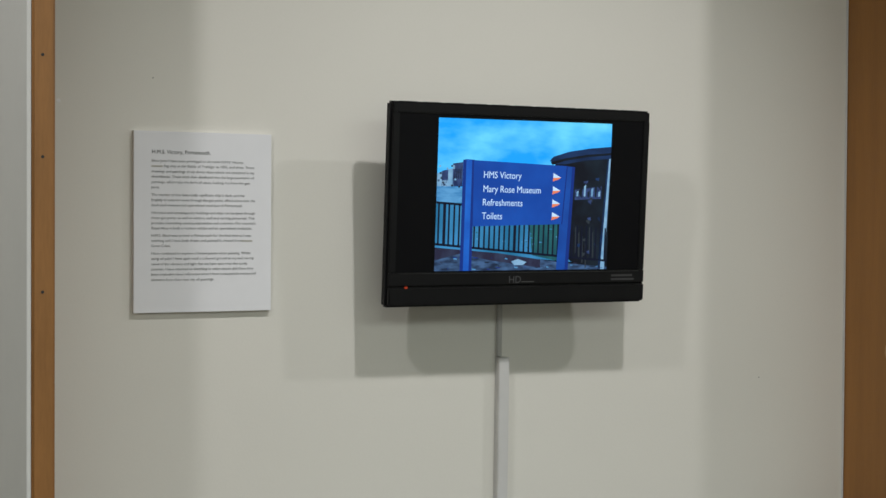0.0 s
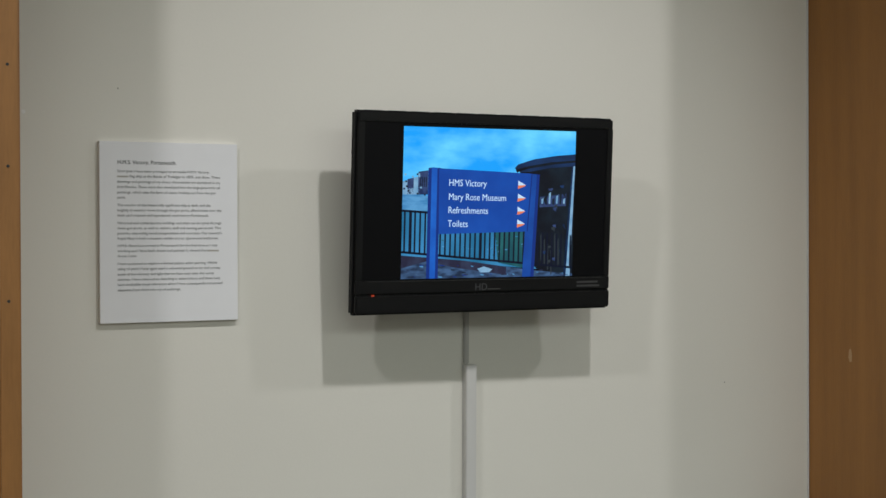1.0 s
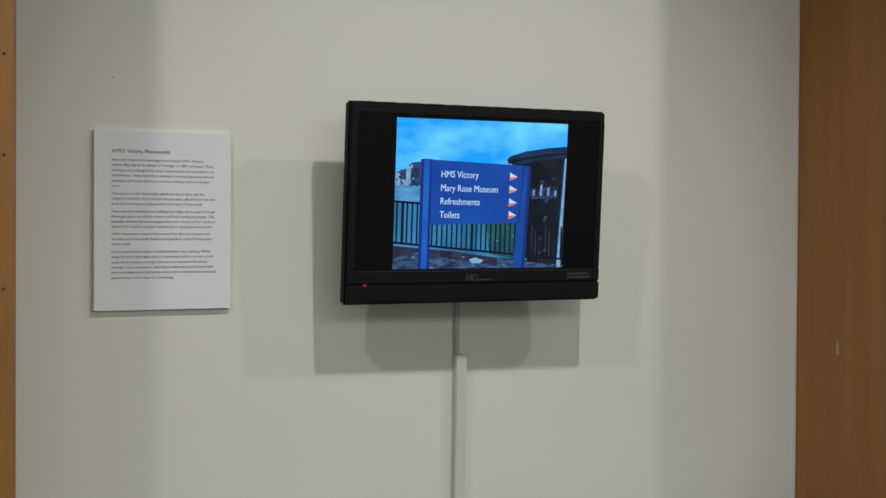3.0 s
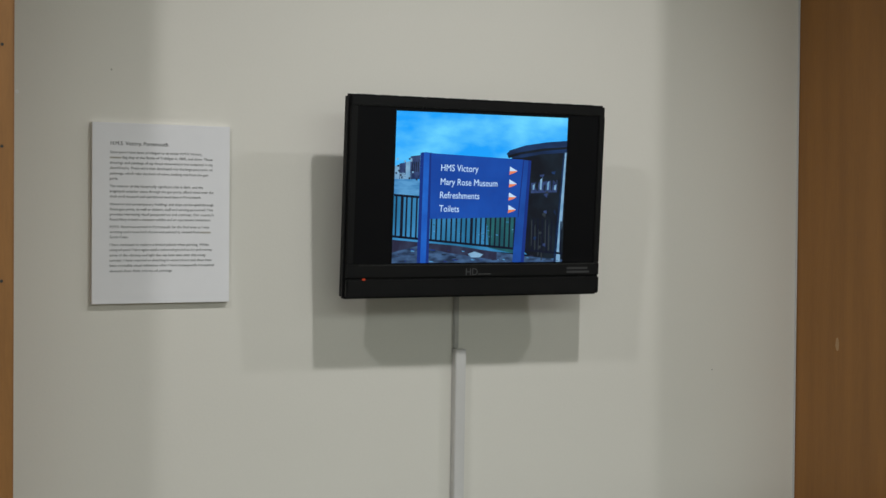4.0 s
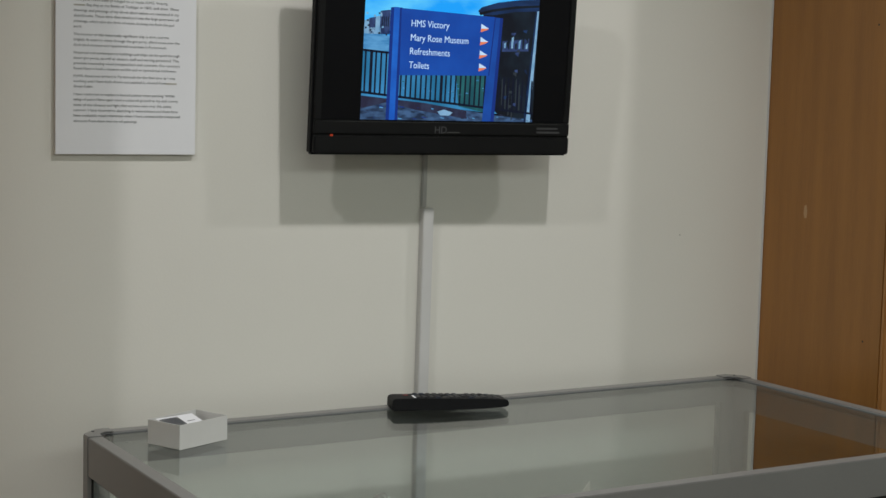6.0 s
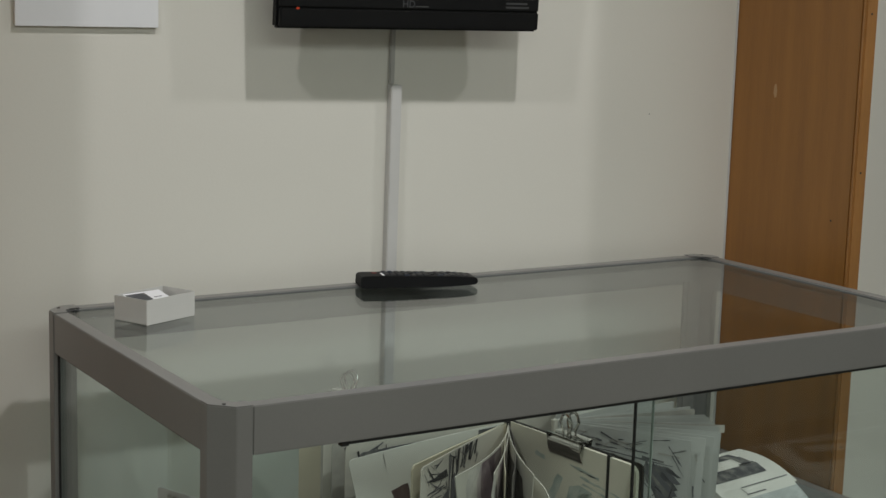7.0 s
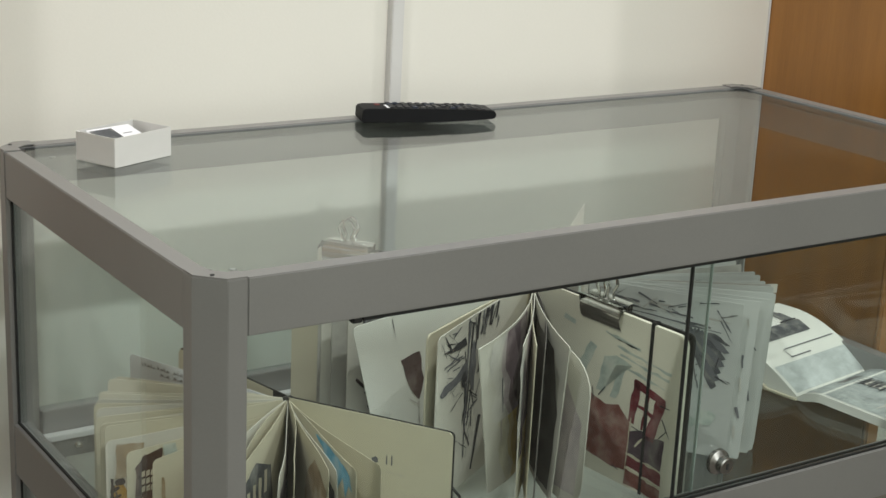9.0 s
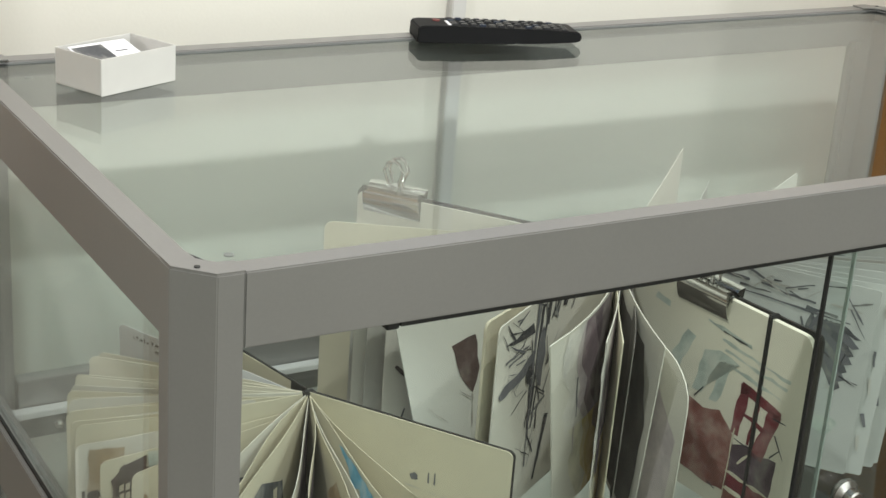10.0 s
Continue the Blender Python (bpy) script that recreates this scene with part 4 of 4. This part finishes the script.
# large landscape sketchbook, fanned open
big = empty("sketchbook", pose(0.6930, -0.4145, SHELF + 0.0008) @ Matrix.Scale(K, 4), "large black sketchbook standing fanned open, ink and watercolour pages", "sketchbook", "sketchbooks in the case")
LL, LH = 0.292, 0.2335
part("spine", box((-0.008, -0.006, 0), (0.008, 0.006, LH), 0.001), COVER, big)
leaf("cover", LL + 0.040, LH + 0.003, 125, 0.0, COVER, big, 0.003, 0.02)
leaf("cover", LL + 0.002, LH + 0.002, 277.5, 0.0, COVER, big, 0.003, 0.02)
leaf("page", LL + 0.036, LH, 126.5, 0.0, CARTRIDGE, big, 0.002)
for ang, ln, bend, mat in ((147.5, 1.09, -0.02, CREAM), (160, 0.98, 0.05, WASH), (168, 1.0, -0.05, WASH), (172, 1.02, -0.03, CARTRIDGE), (176, 1.0, 0.06, WASH), (181, 0.97, 0.0, CARTRIDGE)):
    pg = leaf("page", LL * ln * 1.045, LH * (1 - 0.01 * rng.random()), ang, bend, mat, big, 0.001)
    if ang in (168, 172):
        sketch(pg, 1, ((0.55, 0.03), (0.93, 0.03), (0.95, 0.60), (0.90, 0.93), (0.60, 0.95)), BLUE_TINT)
    if ang in (176, 181):
        stroke(pg, 1, (0.9, 0.75), (0.93, 0.95), 0.006, INK)
        stroke(pg, 1, (0.9, 0.80), (0.88, 0.60), 0.003, SOFT_INK)
        # page marks, plus upright strokes for the dark gaps between the pages
        scribble(pg, 1, (0.74, 0.25), (0.95, 0.92), 14, int(ang), (INK, SOFT_INK, DEEP_BROWN), 1.5, 0.0026)
shield = leaf("page", LL * 1.068, LH * 0.985, 190, 0.08, BRIGHT, big, 0.0012, lean=-0.004, tilt=0.20)
# added dark leaf: stands in for the shadowed gap behind the shield page
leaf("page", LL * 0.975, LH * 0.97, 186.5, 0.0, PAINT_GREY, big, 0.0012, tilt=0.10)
sketch(shield, 1, ((0.775, 0.72), (0.66, 0.745), (0.655, 0.56), (0.70, 0.44), (0.75, 0.55)), PAINT_BROWN)
stroke(shield, 1, (0.70, 0.43), (0.715, 0.25), 0.003, WASH)
stroke(shield, 1, (0.79, 0.98), (0.785, 0.82), 0.0012, SOFT_INK)
leaf("page", LL * 0.985, LH * 0.985, 207.2, 0.02, CREAM, big, 0.003)
ship = leaf("page", LL * 0.995, LH * 0.985, 210.5, 0.04, CARTRIDGE, big, 0.0015)
for a_, b_, w in (((0.685, 1.0), (0.69, 0.17), 0.0045), ((0.665, 0.98), (0.70, 0.55), 0.003), ((0.64, 0.95), (0.68, 0.40), 0.006), ((0.60, 0.85), (0.66, 0.35), 0.005), ((0.70, 0.62), (0.685, 0.30), 0.006),
                  ((0.70, 0.42), (0.56, 0.47), 0.004), ((0.69, 0.34), (0.60, 0.46), 0.003), ((0.53, 0.36), (0.60, 0.05), 0.009), ((0.58, 1.0), (0.59, 0.84), 0.009), ((0.53, 1.0), (0.55, 0.86), 0.004), ((0.49, 1.0), (0.52, 0.85), 0.011),
                  ((0.44, 1.0), (0.46, 0.88), 0.011), ((0.38, 1.0), (0.40, 0.90), 0.008), ((0.84, 0.95), (0.76, 0.985), 0.003), ((0.93, 0.80), (0.74, 0.80), 0.0025), ((0.90, 0.775), (0.72, 0.785), 0.002), ((0.86, 0.97), (0.80, 0.96), 0.002)):
    stroke(ship, 1, a_, b_, w, INK if w > 0.0045 else SOFT_INK, 0.0012 + 0.0001 * (w * 1000 % 5))
sketch(ship, 1, ((0.95, 0.895), (0.86, 0.885), (0.80, 0.905), (0.72, 0.905), (0.70, 0.85), (0.76, 0.845), (0.86, 0.86)), INK, lift=0.0018)
sketch(ship, 1, ((0.97, 0.66), (0.93, 0.69), (0.76, 0.72), (0.68, 0.76), (0.70, 0.67), (0.80, 0.645), (0.95, 0.635)), SOFT_INK, lift=0.0018)
sketch(ship, 1, blot(0.72, 0.66, 0.03, 0.05, 9), INK, lift=0.0020)
sketch(ship, 1, blot(0.63, 0.70, 0.04, 0.16, 7), SOFT_INK, lift=0.0019)
scribble(ship, 1, (0.56, 0.12), (0.72, 0.72), 20, 3, (INK, SOFT_INK, INK), 1.4, 0.0016)
scribble(ship, 1, (0.70, 0.55), (0.93, 0.92), 16, 4, (SOFT_INK, INK), 0.1, 0.0013)
scribble(ship, 1, (0.36, 0.84), (0.62, 0.96), 12, 5, (INK, PAINT_GREY), 1.5, 0.0026)
scribble(shield, 1, (0.60, 0.20), (0.95, 0.45), 5, 6, (WASH,), 0.3, 0.0008)
# folded leaves in the middle
fold_a = leaf("page", 0.284, LH * 0.985, 221.5, -0.28, CARTRIDGE, big, 0.0014, round_=0.01, tilt=0.32)
# pale to dark steps: paint hues with the fold's shade mixed in
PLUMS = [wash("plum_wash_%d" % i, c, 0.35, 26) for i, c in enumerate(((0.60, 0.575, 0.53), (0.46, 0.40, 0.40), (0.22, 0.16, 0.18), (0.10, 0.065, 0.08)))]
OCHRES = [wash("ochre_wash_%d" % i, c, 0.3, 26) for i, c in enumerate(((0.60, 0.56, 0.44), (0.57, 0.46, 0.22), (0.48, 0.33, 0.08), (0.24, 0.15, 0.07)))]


def shaded_washes(page, side, inner, outer):
    """Bands of thin paint, ochre below and plum above, with a wavering edge, darker towards the hinge: the fold's shade
    is in the colour.
    """
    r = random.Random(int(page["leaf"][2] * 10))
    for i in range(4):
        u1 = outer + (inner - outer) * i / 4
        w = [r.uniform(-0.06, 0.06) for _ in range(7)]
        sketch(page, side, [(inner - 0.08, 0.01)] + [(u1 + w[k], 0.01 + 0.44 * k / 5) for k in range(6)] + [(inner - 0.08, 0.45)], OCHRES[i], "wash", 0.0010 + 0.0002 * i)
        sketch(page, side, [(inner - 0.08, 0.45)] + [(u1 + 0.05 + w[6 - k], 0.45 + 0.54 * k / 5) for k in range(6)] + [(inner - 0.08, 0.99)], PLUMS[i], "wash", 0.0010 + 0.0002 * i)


shaded_washes(fold_a, 1, 0.50, 0.82)
sketch(fold_a, 1, blot(0.74, 0.70, 0.03, 0.14, 12), PLUM_TINT)
stroke(fold_a, 1, (0.80, 0.72), (0.81, 0.50), 0.004, SOFT_INK)
stroke(fold_a, 1, (0.83, 0.45), (0.84, 0.28), 0.003, PLUM_TINT)
fold_b = leaf("page", 0.262, LH * 0.98, 231.5, -0.10, CARTRIDGE, big, 0.0012, round_=0.01, tilt=0.10)
shaded_washes(fold_b, 1, 0.62, 0.99)
sketch(fold_b, 1, ((0.90, 0.30), (0.985, 0.30), (0.985, 0.88), (0.94, 0.92)), PAINT_PLUM, lift=0.0022)
fold_e = leaf("page", 0.256, LH * 0.975, 235.0, 0.06, CREAM, big, 0.0012, round_=0.01, tilt=0.12)
sketch(fold_e, 1, ((0.72, 0.04), (0.97, 0.06), (0.98, 0.50), (0.86, 0.62), (0.76, 0.30)), PAINT_TAN)
sketch(fold_e, 1, ((0.80, 0.55), (0.98, 0.52), (0.98, 0.95), (0.86, 0.90)), PAINT_PLUM)
# this leaf and the SHADED patches below carry painted shade
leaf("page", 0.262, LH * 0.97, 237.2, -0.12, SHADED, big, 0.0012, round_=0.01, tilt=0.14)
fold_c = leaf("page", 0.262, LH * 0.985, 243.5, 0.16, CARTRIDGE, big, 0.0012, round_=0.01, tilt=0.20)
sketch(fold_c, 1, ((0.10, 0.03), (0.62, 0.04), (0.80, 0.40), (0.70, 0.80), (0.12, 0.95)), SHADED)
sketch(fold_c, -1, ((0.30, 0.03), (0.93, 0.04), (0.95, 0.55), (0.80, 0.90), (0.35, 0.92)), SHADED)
fold_d = leaf("page", 0.270, LH * 0.975, 250.0, 0.30, CARTRIDGE, big, 0.0012, round_=0.16, lean=-0.026, tilt=0.04)
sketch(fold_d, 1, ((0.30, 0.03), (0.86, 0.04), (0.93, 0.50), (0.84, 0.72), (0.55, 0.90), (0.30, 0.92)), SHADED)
sketch(fold_d, 1, ((0.72, 0.20), (0.95, 0.28), (0.97, 0.62), (0.88, 0.74), (0.78, 0.52)), PLUM_TINT, lift=0.0014)
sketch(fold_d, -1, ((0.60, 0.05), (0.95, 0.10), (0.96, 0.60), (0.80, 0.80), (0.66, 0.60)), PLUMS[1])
leaf("page", 0.277, LH * 0.98, 38, 0.02, CARTRIDGE, big, 0.0009, lean=0.046, round_=0.005)
windows = leaf("page", LL, LH, 275.6, 0.0, IVORY, big, 0.006, round_=0.05)
for outline, mat in ((((0.42, 0.12), (0.58, 0.09), (0.71, 0.10), (0.71, 0.40), (0.63, 0.50), (0.55, 0.46), (0.43, 0.50)), PAINT_RED), (((0.70, 0.02), (0.92, 0.0), (0.92, 0.085), (0.70, 0.115)), PAINT_RED), (((0.70, 0.135), (0.92, 0.105), (0.92, 0.185), (0.70, 0.21)), PAINT_MAROON),
                     (((0.70, 0.225), (0.91, 0.20), (0.92, 0.40), (0.84, 0.37), (0.78, 0.40), (0.71, 0.36)), PAINT_PLUM), (((0.695, 0.42), (0.73, 0.42), (0.765, 0.69), (0.715, 0.69)), PAINT_MAROON), (((0.715, 0.645), (0.91, 0.60), (0.915, 0.65), (0.72, 0.70)), PAINT_MAROON),
                     (((0.80, 0.36), (0.86, 0.36), (0.915, 0.62), (0.86, 0.63)), PAINT_MAROON), (((0.715, 0.535), (0.87, 0.50), (0.87, 0.52), (0.715, 0.56)), PAINT_MAROON), (((0.775, 0.40), (0.79, 0.40), (0.815, 0.66), (0.80, 0.66)), PAINT_MAROON),
                     (((0.48, 0.53), (0.53, 0.53), (0.60, 0.74), (0.70, 0.76), (0.60, 0.80), (0.52, 0.76)), PAINT_GREEN), (((0.57, 0.52), (0.61, 0.52), (0.66, 0.74), (0.62, 0.75)), PAINT_GREEN), (((0.35, 0.62), (0.40, 0.60), (0.47, 0.80), (0.42, 0.82)), PAINT_GREEN),
                     (((0.52, 0.905), (0.74, 0.875), (0.74, 0.89), (0.52, 0.92)), PAINT_GREEN), (((0.60, 0.845), (0.93, 0.80), (0.93, 0.82), (0.60, 0.86)), PAINT_GREEN), (((0.62, 0.80), (0.92, 0.755), (0.92, 0.77), (0.62, 0.815)), PAINT_GREEN),
                     (((0.66, 0.735), (0.90, 0.70), (0.90, 0.715), (0.66, 0.75)), PAINT_GREEN), (((0.24, 0.90), (0.32, 0.88), (0.32, 0.92), (0.25, 0.93)), PAINT_GREEN)):
    sketch(windows, -1, [(u, v * 0.94) for u, v in outline], mat, lift=0.0036)
for a_, b_ in (((0.70, 0.125), (0.92, 0.095)), ((0.70, 0.215), (0.92, 0.19)), ((0.70, 0.08), (0.715, 0.45)), ((0.75, 0.28), (0.80, 0.36))):
    stroke(windows, -1, (a_[0], a_[1] * 0.94), (b_[0], b_[1] * 0.94), 0.0024, CREAM, 0.0042)
for a_, b_ in (((0.90, 0.52), (0.95, 0.42)), ((0.88, 0.60), (0.94, 0.60)), ((0.50, 0.50), (0.54, 0.57)), ((0.60, 0.895), (0.72, 0.885)), ((0.47, 0.46), (0.46, 0.54)), ((0.62, 0.10), (0.66, 0.085)), ((0.72, 0.40), (0.80, 0.385)), ((0.89, 0.40), (0.93, 0.46))):
    stroke(windows, -1, (a_[0], a_[1] * 0.94), (b_[0], b_[1] * 0.94), 0.0018, INK, 0.0042)
scribble(windows, -1, (0.68, 0.04), (0.90, 0.62), 16, 7, (INK, PAINT_MAROON, PAINT_PLUM, CREAM), 1.3, 0.0013)
scribble(windows, -1, (0.30, 0.62), (0.90, 0.90), 16, 8, (PAINT_GREEN, WASH, PAINT_GREEN), -0.15, 0.0017)
scribble(windows, -1, (0.40, 0.10), (0.62, 0.50), 8, 9, (PAINT_PLUM, PAINT_RED), 0.8, 0.0022)
ca = radians(275.6)
along = Vector((math.cos(ca), math.sin(ca), 0))
part("elastic", box((-0.0029, -0.0048, -0.001), (0.0029, 0.0085, LH + 0.004), 0.0012), DARK, big, "black elastic closure").matrix_local = Matrix.Translation(along * LL * 0.80) @ pose(0, 0, 0, 0, 0, 275.6)
clip_on("bulldog_clip", pose(0.6930, -0.4145, SHELF) @ Matrix.Scale(K, 4) @ Matrix.Translation(along * LL * 0.49 + Vector((0, 0, LH - 0.002))) @ pose(0, 0, 0, 0, 0, 275.6), "chrome bulldog clip holding pages of the large sketchbook")
fa = radians(125.7)
clip_on("bulldog_clip", pose(0.6930, -0.4145, SHELF) @ Matrix.Scale(K, 4) @ Matrix.Translation(Vector((math.cos(fa), math.sin(fa), 0)) * LL * 0.965 + Vector((0, 0, LH - 0.002))) @ pose(0, 0, 0, 0, 0, 125.7), "chrome bulldog clip holding the rear cover of the large sketchbook")

# third sketchbook
third = empty("sketchbook", pose(0.769, -0.4396, SHELF + 0.0008) @ Matrix.Scale(K, 4), "white sketchbook standing fanned open, pencil and wash pages", "sketchbook", "sketchbooks in the case")
TL, T3 = 0.262, 0.232
part("spine", box((-0.004, -0.004, 0), (0.004, 0.004, T3), 0.001), CARTRIDGE, third)
for k, ang in enumerate((46, 30, 14, 2, -5, -10, -16, -22, -27, -31, -35, -39, -43, -47, -51, -55)):
    pg = leaf("page", TL * ({-55: 0.86, -51: 0.93, -47: 0.97}.get(ang, 1.0) - 0.02 * rng.random()), T3 * (1 - 0.02 * rng.random()), ang, rng.uniform(-0.08, 0.08), WASH if ang in (-10, -31) else VELLUM, third, 0.0007, round_=0.012, tilt=0.03, twist=rng.uniform(-2, 2), wave=rng.uniform(-0.01, 0.01))
    if ang == -55:
        for q in range(7):
            sketch(pg, -1, ((0.66 + 0.02 * q, 0.72 + 0.012 * q), (0.69 + 0.025 * q, 0.82 - 0.004 * q), (0.89 + 0.010 * q + 0.008 * (q % 2), 0.46 + 0.045 * q), (0.86 + 0.010 * q, 0.44 + 0.048 * q)), PAINT_GREY if q % 2 == 0 else SOFT_INK, "drawing", 0.0010 + 0.0002 * q)
        for q in range(6):
            stroke(pg, -1, (0.42 + 0.03 * (q % 2), 0.45 - 0.07 * q), (0.70 + 0.06 * (q % 3), 0.43 - 0.07 * q), 0.0022, WASH)
        for q in range(14):
            u, v = 0.30 + 0.6 * rng.random(), 0.06 + 0.88 * rng.random()
            stroke(pg, -1, (u, v), (u + rng.uniform(0.04, 0.2) * (1 - u), v + rng.uniform(-0.03, 0.02)), rng.uniform(0.001, 0.004), WASH if q % 3 else SOFT_INK, 0.0009)
        for q in range(4):
            sketch(pg, -1, blot(0.45 + 0.13 * q, 0.20 + 0.05 * (q % 2), 0.07, 0.05, 60 + q), PAINT_GREEN)
        for q in range(7):
            u, v = 0.08 + 0.115 * q, 0.965 - 0.014 * q - 0.03 * (q % 3)
            stroke(pg, -1, (u, v), (u + 0.16, v - 0.012), 0.003 + 0.0015 * (q % 2), (WASH, SOFT_INK, PAINT_GREY)[q % 3])
        stroke(pg, -1, (0.10, 0.87), (0.88, 0.80), 0.003, SOFT_INK)
        scribble(pg, -1, (0.60, 0.45), (0.93, 0.80), 14, 21, (SOFT_INK, INK, PAINT_GREY), -1.0, 0.0014)
        scribble(pg, -1, (0.15, 0.86), (0.90, 0.97), 16, 22, (SOFT_INK, WASH, PAINT_GREY), 0.0, 0.0014)
    if ang in (-39, -43, -47, -51):
        for q in range(5):
            v = 0.9 - 0.16 * q - 0.1 * rng.random()
            stroke(pg, -1, (0.945, v), (0.95 + 0.02 * rng.random(), v - rng.uniform(0.02, 0.09)), rng.uniform(0.002, 0.005), SOFT_INK if q % 2 else WASH)
    if ang in (-16, -22, -27, -31):
        for q in range(4):
            stroke(pg, -1, (0.12 + 0.17 * q, 0.955), (0.24 + 0.17 * q, 0.955), 0.007, PAINT_GREY)
leaf("page", 0.262, T3 * 0.985, 20, 0.05, BRIGHT, third, 0.0009, lean=0.038)
part("page_tag", box((0, 0, 0), (0.022, 0.0006, 0.013)), CARTRIDGE, third, "small white page marker").matrix_local = pose(0.232, -0.112, T3 * 0.90, 0, 0, -25)

# open book lying on the shelf
lying = empty("open_book", pose(1.168, -0.505, SHELF + 0.0008, 0, 0, 9) @ Matrix.Scale(1.06, 4), "open sketchbook lying flat, grey ship drawings on white pages", "book", "sketchbooks in the case")
BW = 0.200


def arched(name, profile, mat, parent, x0, x1, thick):
    """A curved block of pages: a top line of (y, z) pairs, thick deep, never below the shelf."""
    bm = bmesh.new()
    rows = []
    for x in (x0, x1):
        rows.append(([bm.verts.new((x, y, z)) for y, z in profile], [bm.verts.new((x, y, max(0.0, z - thick - k * 0.00001))) for k, (y, z) in enumerate(profile)]))
    n = len(profile)
    (t0, b0), (t1, b1) = rows
    for i in range(n - 1):
        bm.faces.new((t0[i], t0[i + 1], t1[i + 1], t1[i]))
        bm.faces.new((b0[i], b1[i], b1[i + 1], b0[i + 1]))
        bm.faces.new((t0[i], b0[i], b0[i + 1], t0[i + 1]))
        bm.faces.new((t1[i], t1[i + 1], b1[i + 1], b1[i]))
    for i in (0, n - 1):
        bm.faces.new((t0[i], t1[i], b1[i], b0[i]))
    return smooth(part(name, bm, mat, parent), 50)


def arch(y):
    """Height of the rear half's top page."""
    k = y / 0.19
    return 0.006 + 0.066 * math.sin(min(1, k * 1.15) * math.pi / 2) * (1 - 0.10 * k)


def slope(y):
    """Height of the front half's top page."""
    k = -y / 0.185
    return 0.006 + 0.017 * min(1, k * 5) ** 0.6 * (1 - 0.28 * k)


ys = [0.19 * k / 14 for k in range(15)]
yf = [-0.185 * k / 14 for k in range(15)]
arched("page_block", [(y, arch(y)) for y in ys], BRIGHT, lying, 0.0, BW, 0.034)
arched("page_block", [(y, max(0.003, arch(y) - 0.0345)) for y in ys], CREAM, lying, -0.004, BW - 0.006, 0.05)
arched("page_block", [(y, slope(y)) for y in yf], BRIGHT, lying, 0.0, BW, 0.013)


def on_arch(name, fn, y0, y1, x0, x1, mat, lift=0.0007, skew=0.0):
    bm = bmesh.new()
    prev = None
    for k in range(9):
        y = y0 + (y1 - y0) * k / 8
        s = skew * k / 8
        pair = (bm.verts.new((x0 + s, y, fn(y) + lift)), bm.verts.new((x1 + s, y, fn(y) + lift)))
        if prev:
            bm.faces.new((prev[0], prev[1], pair[1], pair[0]))
        prev = pair
    return part(name, bm, mat, lying)


on_arch("drawing", arch, 0.094, 0.124, 0.004, 0.158, PAINT_GREY, skew=0.006)
on_arch("drawing", arch, 0.154, 0.176, 0.004, 0.150, PAINT_GREY)
on_arch("drawing", arch, 0.1245, 0.1535, 0.004, 0.024, PLUM_TINT)
on_arch("drawing", arch, 0.125, 0.155, 0.130, 0.155, PAINT_GREY)
on_arch("drawing", arch, 0.004, 0.050, 0.006, 0.192, material("pale_blue_wash", (0.49, 0.52, 0.51), 0.8, vary=0.22, scale=35, fine=150))
on_arch("drawing", slope, -0.010, -0.175, 0.006, 0.194, material("pale_wash", (0.36, 0.385, 0.375), 0.8, vary=0.4, scale=32, fine=150))
on_arch("drawing", slope, -0.050, -0.085, 0.090, 0.118, PAINT_GREY, 0.0011, 0.01)
for k in range(3):
    on_arch("drawing", slope, -0.055 - 0.011 * k, -0.059 - 0.011 * k, 0.093, 0.114, CARTRIDGE, 0.0015, 0.002)
on_arch("drawing", slope, -0.120, -0.125, 0.020, 0.150, WASH, 0.0011, 0.02)
on_arch("stroke", arch, 0.072, 0.074, 0.060, 0.190, SOFT_INK, 0.0010)
on_arch("stroke", arch, 0.058, 0.072, 0.060, 0.0615, SOFT_INK, 0.0010, -0.004)
on_arch("stroke", arch, 0.056, 0.058, 0.058, 0.110, SOFT_INK, 0.0010)
on_arch("stroke", arch, 0.1245, 0.128, 0.120, 0.160, INK, 0.0012)
for k in range(4):
    on_arch("stroke", slope, -0.040, -0.092, 0.084 + 0.011 * k, 0.0855 + 0.011 * k, INK, 0.0019, 0.012)
for k in range(3):
    on_arch("stroke", slope, -0.048 - 0.018 * k, -0.0505 - 0.018 * k, 0.084, 0.122, INK, 0.0019, 0.003)
on_arch("stroke", slope, -0.020, -0.032, 0.070, 0.120, PAINT_GREY, 0.0012, 0.006)
on_arch("stroke", slope, -0.140, -0.144, 0.030, 0.160, SOFT_INK, 0.0011, 0.006)
on_arch("stroke", slope, -0.128, -0.131, 0.070, 0.090, INK, 0.0013, 0.004)
